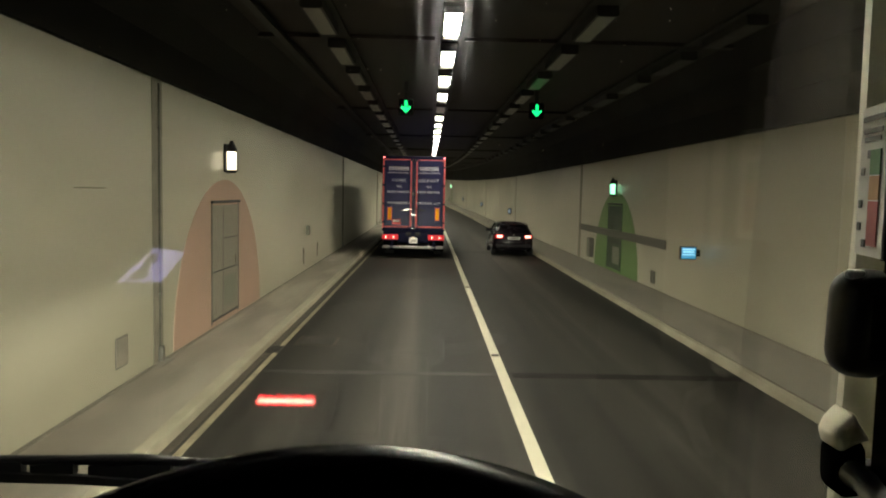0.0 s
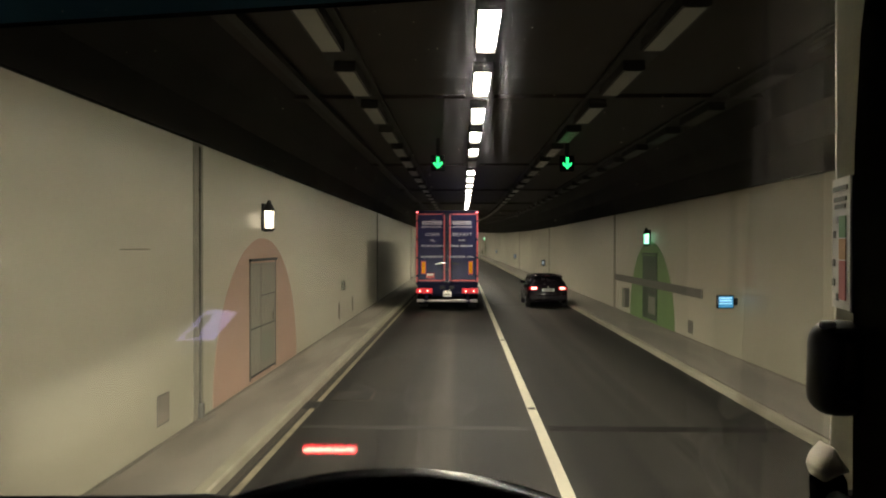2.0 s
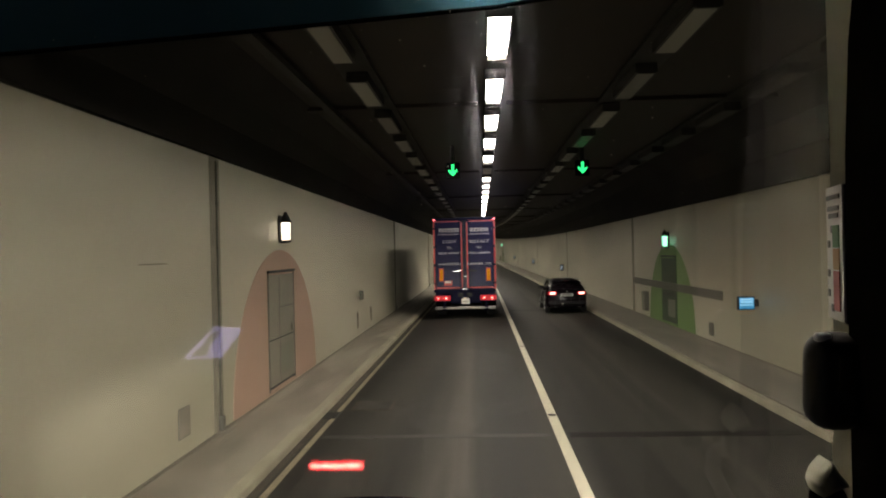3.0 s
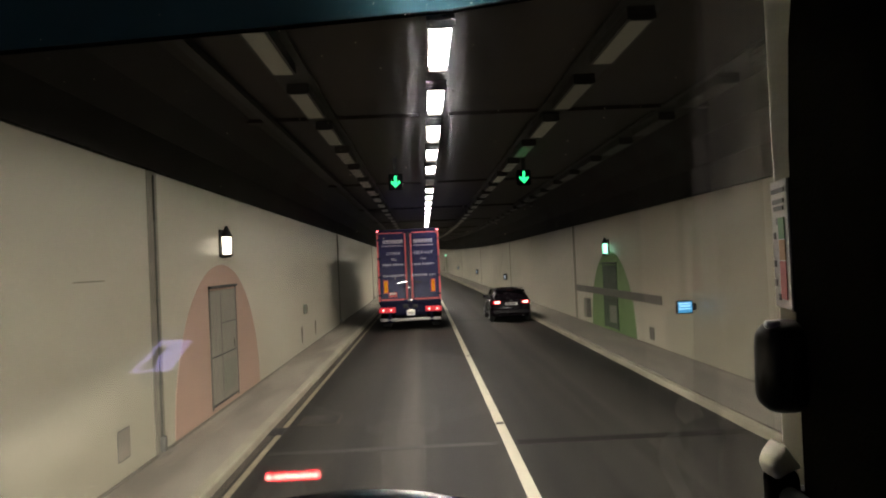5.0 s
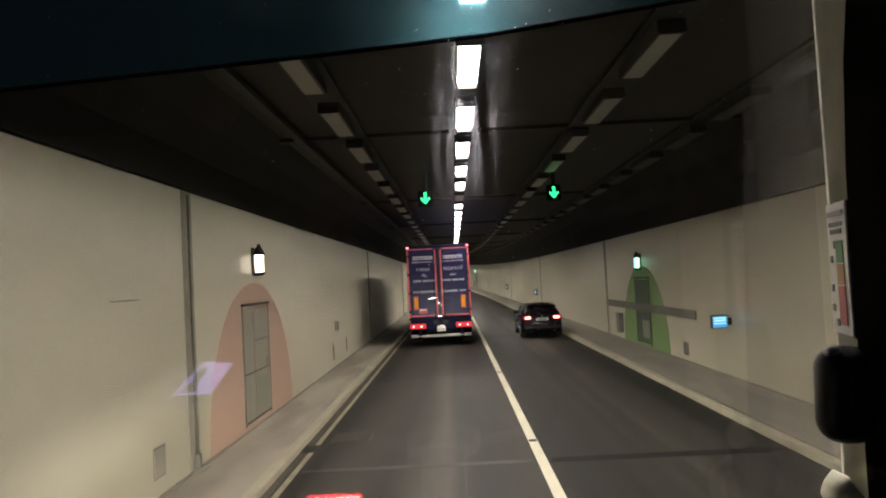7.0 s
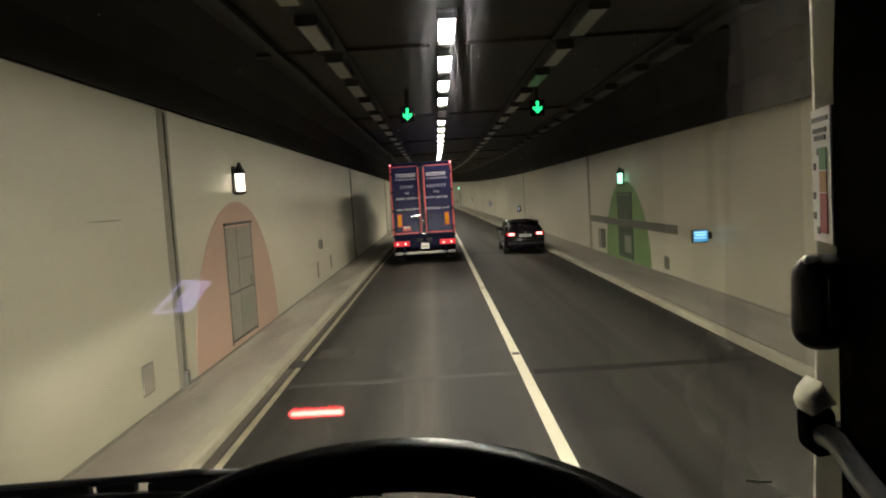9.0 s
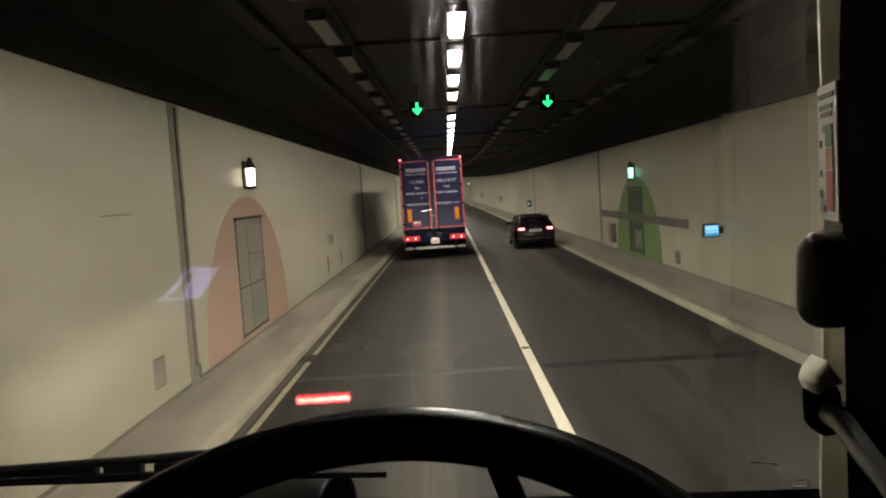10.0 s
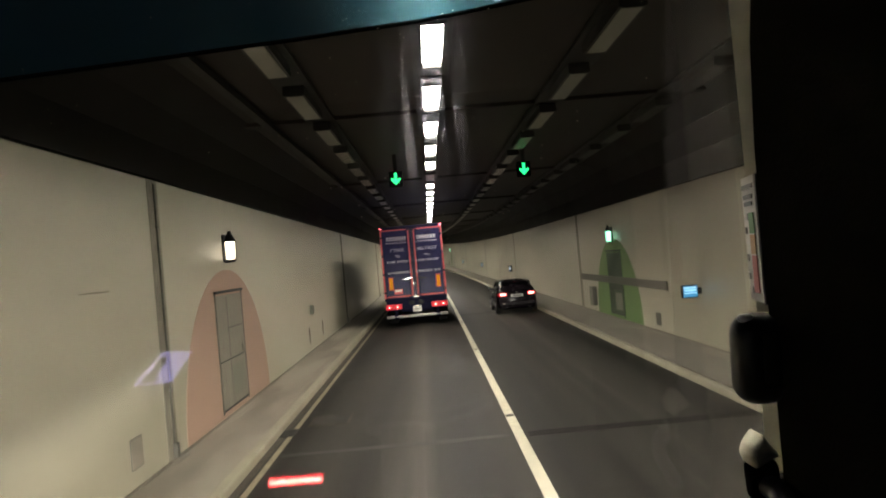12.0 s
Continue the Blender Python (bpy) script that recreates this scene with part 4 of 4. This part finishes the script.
box(CX1, CX1 + 0.06, 0.42, 1.0, 2.12, 3.10, bm=dp)
part("door_panel", dp, M_DASH, cab, "black cab door with a window opening")
dp = box(CX0 - 0.06, CX0, -0.95, 0.5, 1.1, 2.12)
box(CX0 - 0.06, CX0, -0.95, 0.5, 3.10, 3.36, bm=dp)
box(CX0 - 0.06, CX0, -0.95, -0.35, 2.12, 3.10, bm=dp)
box(CX0 - 0.06, CX0, 0.38, 0.5, 2.12, 3.10, bm=dp)
part("door_panel", dp, M_DASH, cab, "black cab door with a window opening")
part("dashboard", plate([(CX0, 1.25), (CX1, 1.25), (CX1, 2.274), (CX0, 2.349)], 0.62, 0.945), M_DASH, cab, "black dashboard top")
part("header_panel", box(CX0, CX1, 0.80, 0.95, 3.22, 3.33, 0.02), M_DASH, cab)
for s in (-1.55, 0.32):
    wheel_set(cab, s, 0.15, 0.52, 0.52, 0.32)
    part("chassis_rail", box(s * 0.55 - 0.35, s * 0.55 - 0.25, -0.95, 1.30, 0.75, 1.12), M_NAVY_DARK, cab)
part("axle", rod((-1.5, 0.15, 0.52), (0.3, 0.15, 0.52), 0.07, 10), M_NAVY_DARK, cab)
# the right-hand pillar: a beige trim strip, then black trim
pil = bmesh.new()
for z, x in ((2.2, 0.412), (2.44, 0.421), (2.67, 0.428), (3.1, 0.426), (3.34, 0.424)):
    for dx, y in ((0.0, 0.885), (0.012, 0.795), (0.13, 0.86), (0.13, 0.95), (0.03, 0.95)):
        pil.verts.new((x + dx, y, z))
pil.verts.ensure_lookup_table()
for i in range(4):
    for j in range(5):
        a, b = i * 5 + j, i * 5 + (j + 1) % 5
        pil.faces.new([pil.verts[k] for k in (a, b, b + 5, a + 5)])
part("pillar_trim", pil, M_BEIGE, cab, "beige pillar trim beside the windscreen")
blk = bmesh.new()
for z, x in ((2.2, 0.398), (2.49, 0.398), (2.80, 0.399), (2.92, 0.405), (3.00, 0.414), (3.06, 0.426), (3.34, 0.48)):
    for dx, y in ((0.0, 0.79), (0.05, 0.60), (0.19, 0.55), (0.19, 0.795)):
        blk.verts.new((x + dx, y, z))
blk.verts.ensure_lookup_table()
for i in range(6):
    for j in range(4):
        a, b = i * 4 + j, i * 4 + (j + 1) % 4
        blk.faces.new([blk.verts[k] for k in (a, b, b + 4, a + 4)])
part("pillar_cover", blk, M_COVER, cab, "black pillar cover")
# windscreen, with the unwiped dusty strip at its edge
screen = part("windscreen", box(CX0, 0.47, 0.950, 0.956, 2.20, 3.30), M_GLASS, cab, "clear curved windscreen")
screen.visible_shadow = False
dust = part("dust_strip", plate([(0.325, 2.24), (0.44, 2.24), (0.44, 3.28), (0.385, 3.28), (0.372, 3.052), (0.350, 2.80)], 0.944, 0.946), M_DUST, screen, "dusty strip that the wiper misses")
# smeared wiper film and specks of dust on the glass
smear = part("smear_film", box(-0.16, 0.22, 0.9462, 0.9464, 2.76, 3.05), M_SMEAR, screen, "faint greasy smears left by the wiper")
rng = random.Random(11)
bm = bmesh.new()
for k in range(260):
    x, z = rng.uniform(-0.55, 0.40), 2.62 + 0.52 * rng.random() ** 0.7
    if k > 130:
        x, z = rng.gauss(0.03, 0.09), rng.uniform(2.72, 3.10)
    bmesh.ops.create_circle(bm, cap_ends=True, segments=6, radius=rng.choice((0.0004, 0.0005, 0.0006, 0.0009)), matrix=pose(x, 0.9445, z, 90))
specks = tagged(part("dust_specks", bm, M_SPECK, screen, "tiny pale dust specks on the glass"), kind="stuff")
vis = bmesh.new()
edge = ((-1.80, 2.985), (-1.2, 3.002), (-0.70, 3.026), (-0.40, 3.042), (-0.17, 3.055), (0.05, 3.069), (0.22, 3.090), (0.36, 3.107), (0.56, 3.14))
for x, z in edge:
    vis.verts.new((x, 1.10, z)), vis.verts.new((x, 1.20, 3.42))
vis.verts.ensure_lookup_table()
for i in range(len(edge) - 1):
    vis.faces.new([vis.verts[k] for k in (2 * i, 2 * i + 2, 2 * i + 3, 2 * i + 1)])
bmesh.ops.solidify(vis, geom=list(vis.faces), thickness=0.004)
visor = part("sun_visor", vis, M_VISOR, cab, "dark teal translucent outside sun visor")
part("visor_lip", tube([(x, 1.097, z) for x, z in edge], 0.0035, 8), M_DASH, visor, "black lip of the visor", smooth=True)
part("visor_arm", box(-1.75, -1.70, 0.95, 1.15, 3.25, 3.29), M_DASH, cab)
part("visor_arm", box(0.50, 0.55, 0.95, 1.15, 3.25, 3.29), M_DASH, cab)

# steering wheel
wheel_at = pose(-0.06, 0.328, 2.421, 25)
steering = thing("steering_wheel", "large black leather truck steering wheel", "steering wheel", at=wheel_at)
part("rim", tube([(0.2245 * math.cos(2 * math.pi * k / 96), 0.2245 * math.sin(2 * math.pi * k / 96), 0) for k in range(96)], 0.0188, 14, True), M_LEATHER, steering, smooth=True)
part("hub", rod((0, 0, -0.07), (0, 0, -0.03), 0.075, 24), M_BLACK, steering)
for a in (200, 340, 250, 290):
    c, s = math.cos(radians(a)), math.sin(radians(a))
    part("spoke", tube([(0.06 * c, 0.06 * s, -0.05), (0.15 * c, 0.15 * s, -0.03), (0.225 * c, 0.225 * s, 0)], 0.012, 8), M_BLACK, steering, smooth=True)
part("column", rod((0, 0, -0.07), (0.0, 0.02, -0.42), 0.045, 16), M_BLACK, steering)

# grab handle, pillar camera, card, wiper and dashboard pieces
handle = thing("grab_handle", "satin grey tubular grab handle on the cab pillar", "handle", at=pose(0.003, 0, 0))
part("tube", tube([(0.381, 0.798, 2.424), (0.3835, 0.776, 2.422), (0.3845, 0.755, 2.411), (0.386, 0.73, 2.398), (0.3872, 0.70, 2.387), (0.388, 0.67, 2.372), (0.39, 0.655, 2.34), (0.42, 0.65, 2.28)], 0.0122, 14), M_GREY_TUBE, handle, smooth=True)
part("end_bracket", rounded_plate([(0.3655, 2.446), (0.388, 2.456), (0.395, 2.446), (0.396, 2.424), (0.392, 2.400), (0.376, 2.398), (0.367, 2.408)], 0.797, 0.826, 0.004), M_DASH, handle, "black end bracket", smooth=True)
part("end_cap", rounded_plate([(0.3620, 2.458), (0.3660, 2.470), (0.3780, 2.4835), (0.3860, 2.470), (0.3960, 2.4575), (0.3820, 2.4520), (0.3670, 2.4445)], 0.790, 0.826, 0.006), M_BEIGE, handle, "beige moulded cap", smooth=True)
part("stay", box(0.38, 0.44, 0.80, 0.82, 2.41, 2.43), M_BLACK, handle)
device = thing("pillar_camera", "black rounded device mounted on the cab pillar", "camera device", at=pose(0.384, 0.79, 2.567, 0, 1.5, 0))
part("case", box(-0.027, 0.034, -0.016, 0.036, -0.051, 0.051, 0.0245, 6), M_BLACK, device, smooth=True)
part("face", box(-0.004, 0.014, -0.0168, -0.014, -0.030, 0.030, 0.001), M_LEATHER, device)
# white colour stands in for a metallic reflection on the corner
part("rim_glint", box(-0.022, -0.006, -0.006, 0.004, 0.042, 0.051, 0.003), M_WHITE, device, "white piece painted as a metallic glint")
part("mount", box(0.02, 0.06, 0.0, 0.03, -0.02, 0.02, 0.004), M_BLACK, device)
card = thing("sticker_card", "white card with a green to red colour scale on the pillar", "card", at=pose(0.4035, 0.825, 2.700, 0, 0, -102.5))
sheet = part("sheet", box(-0.036, 0.036, -0.001, 0.001, -0.072, 0.072), M_PAPER, card)
for k, (z0, z1, ink) in enumerate(((0.006, 0.030, M_GREEN_INK), (-0.018, 0.005, M_AMBER_INK), (-0.062, -0.019, M_RED_INK))):
    part("colour_field", box(-0.004, 0.022, -0.0022, -0.001, z0, z1), ink, sheet)
for z, w in ((0.058, 0.030), (0.046, 0.026), (0.038, 0.022)):
    part("print_line", box(-w, w * 0.9, -0.0022, -0.001, z, z + 0.005), M_GREY_INK, sheet)
for x, z in ((-0.008, 0.026), (-0.024, 0.010), (-0.026, -0.022), (-0.027, -0.044), (-0.012, -0.060)):
    part("print_mark", box(x - 0.005, x + 0.005, -0.0022, -0.001, z - 0.004, z + 0.004, 0.001), M_GREY_INK, sheet)
# black strip gives the dark shadow to the right of the card
part("card_shadow", box(0.028, 0.0355, 0.0012, 0.034, -0.074, 0.072), M_BLACK, card, "black strip put in as the shadow beside the card")

wiper = thing("windscreen_wiper", "black windscreen wiper resting low on the glass", "wiper")
part("arm", tube([(-1.2, 1.02, 2.334), (-0.63, 1.02, 2.340), (-0.45, 1.02, 2.343), (-0.37, 1.02, 2.346), (-0.28, 1.02, 2.340)], 0.0065, 8), M_BLACK, wiper, smooth=True)
part("blade", plate([(-1.2, 2.318), (-0.62, 2.322), (-0.53, 2.319), (-0.44, 2.318), (-0.113, 2.303), (-0.113, 2.311), (-0.30, 2.320), (-0.44, 2.328), (-0.62, 2.332), (-1.2, 2.330)], 1.005, 1.015), M_RUBBER, wiper)
for a, b in ((-1.2, -0.511), (-0.500, -0.448), (-0.430, -0.33)):
    part("fairing", plate([(a, 2.326), (b, 2.326 if b < -0.4 else 2.322), (b, 2.342), (a, 2.338)], 1.012, 1.026), M_BLACK, wiper)
part("carrier", tube([(-0.36, 1.016, 2.328), (-0.22, 1.012, 2.316), (-0.16, 1.012, 2.309)], 0.004, 8), M_BLACK, wiper, smooth=True)
hood = thing("wiper_pivot_cover", "black half-round cover at the foot of the windscreen", "cover", at=pose(-0.190, 1.05, 2.120, 0, 0, -24))
pod = bmesh.new()
rings = []
for x, r in ((-0.20, 0.050), (-0.012, 0.052), (-0.004, 0.054), (0.0, 0.052), (-0.002, 0.045), (-0.03, 0.042)):
    arc = [(r * math.cos(math.pi * k / 20), 0.122 + r * math.sin(math.pi * k / 20)) for k in range(21)]
    rings.append([pod.verts.new((x, y, z)) for y, z in [(r, 0.0)] + arc + [(-r, 0.0)]])
for a, b in zip(rings, rings[1:]):
    for j in range(22):
        pod.faces.new((a[j], a[j + 1], b[j + 1], b[j]))
pod.faces.new(rings[0][::-1]), pod.faces.new(rings[-1])
part("shell", pod, M_BLACK, hood, "black half-round shell", smooth=True)
vent = thing("dash_vent", "dark ribbed air vent on the dashboard", "vent", at=pose(-0.497, 0.80, 2.332))
part("frame", plate([(-0.09, 0.0), (0.056, 0.0), (0.050, 0.050), (-0.09, 0.052)], -0.034, -0.024), M_VENT, vent)
for k in range(11):
    part("slat", box(-0.084 + k * 0.012, -0.078 + k * 0.012, -0.038, -0.033, 0.005, 0.034), M_DASH, vent)
sensor = thing("screen_bracket", "small dark bracket at the foot of the windscreen", "bracket", at=pose(0.04, 0.90, 2.33))
part("post", plate([(-0.004, -0.03), (-0.02, 0.02), (-0.03, 0.034), (-0.002, 0.036), (0.010, 0.022), (0.030, -0.03)], 0.0, 0.03), M_BLACK, sensor)
disc = thing("windscreen_disc", "pale paper disc stuck inside the windscreen", "sticker", at=pose(0.370, 0.946, 2.302))
part("paper", box(-0.019, 0.021, -0.001, 0.001, -0.022, 0.012), M_DUST, disc)
part("print_line", box(-0.016, 0.018, -0.003, -0.0015, 0.0140, 0.0162), M_BOX, disc, at=pose(0, 0, 0, 0, 7, 0))
for k in range(4):
    part("stamp_bar", box(0.038, 0.056, -0.003, -0.0015, -0.024 + 0.0045 * k, -0.0228 + 0.0045 * k), M_BOX, disc)

# two unseen glowing shapes, added so that the windscreen mirrors them faintly
display = thing("display_strip", "narrow red glowing display strip inside the cab", "display", at=pose(-0.300, 0.306, 2.257))
part("case", box(-0.075, 0.075, -0.03, -0.004, -0.02, 0.02, 0.004), M_BLACK, display)
bar = part("glow_bar", box(-0.059, 0.059, -0.005, 0.002, -0.0100, 0.0100, 0.004), M_RED_BAR, display, "red glowing bar")
part("bar_core", box(-0.056, 0.056, 0.001, 0.004, -0.0045, 0.0045, 0.001), M_RED_CORE, bar)
# flaps added to keep the red glow off the wheel and pillar
flaps = box(-0.085, -0.076, -0.03, 0.10, -0.024, 0.05)
box(0.090, 0.098, -0.03, 0.20, -0.024, 0.05, bm=flaps)
box(-0.085, 0.098, -0.03, 0.12, 0.051, 0.055, bm=flaps)
part("shade", flaps, M_DASH, display)
part("stalk", box(-0.02, 0.02, -0.03, -0.01, -1.06, -0.015), M_BLACK, display)
# added out of view, shaped to give the pale reflection in the windscreen
phone = thing("phone", "unseen pale violet glowing shape added for its windscreen reflection", "phone", at=pose(-0.612, 0.156, 2.510))
screen_face = part("screen", plate([(-0.083, -0.039), (0.012, -0.037), (0.067, 0.031), (-0.002, 0.037)], 0.0, 0.004), M_SCREEN, phone, "glowing face mirrored by the windscreen")
part("dark_picture", plate([(-0.058, -0.033), (-0.022, -0.030), (-0.017, -0.012), (-0.010, -0.001), (0.004, 0.010), (0.008, 0.026), (-0.008, 0.022), (-0.020, 0.012), (-0.026, -0.004), (-0.046, -0.018)], 0.0045, 0.006), M_BLACK, screen_face, "dark shape on the glowing face")
part("case", plate([(-0.088, -0.043), (0.015, -0.042), (0.072, 0.036), (-0.004, 0.041), (-0.06, 0.0)], -0.012, -0.001), M_BLACK, phone)
part("holder", box(-0.02, 0.0, -0.03, -0.010, -1.31, 0.0), M_BLACK, phone)


# ---- wall panels ----
def panels(side, joint, length=23.3, gap=0.03):
    left = side == "left"
    parent = wall_left if left else wall_right
    x0, x1 = (XL - 0.05, XL) if left else (XR, XR + 0.05)
    s0, s1 = (XL - 0.04, XL + 0.008) if left else (XR - 0.008, XR + 0.04)
    top = TOP_L if left else TOP_R
    k = math.floor((NEAR - joint) / length)
    while joint + k * length < FAR - 1:
        y = joint + k * length
        a, b = max(y + gap / 2, NEAR + 0.01), min(y + length - gap / 2, FAR - 0.01)
        part("panel", sweep(rect(x0, x1, 0.10, top), a, b), M_WALL, parent)
        if y > NEAR + 1:
            part("joint_seal", sweep(rect(s0, s1, 0.11, top + 0.004), y - 0.20, y + 0.20, 0.4), M_SEAL, parent)
        k += 1


panels("left", 11.0)
panels("right", 31.4)
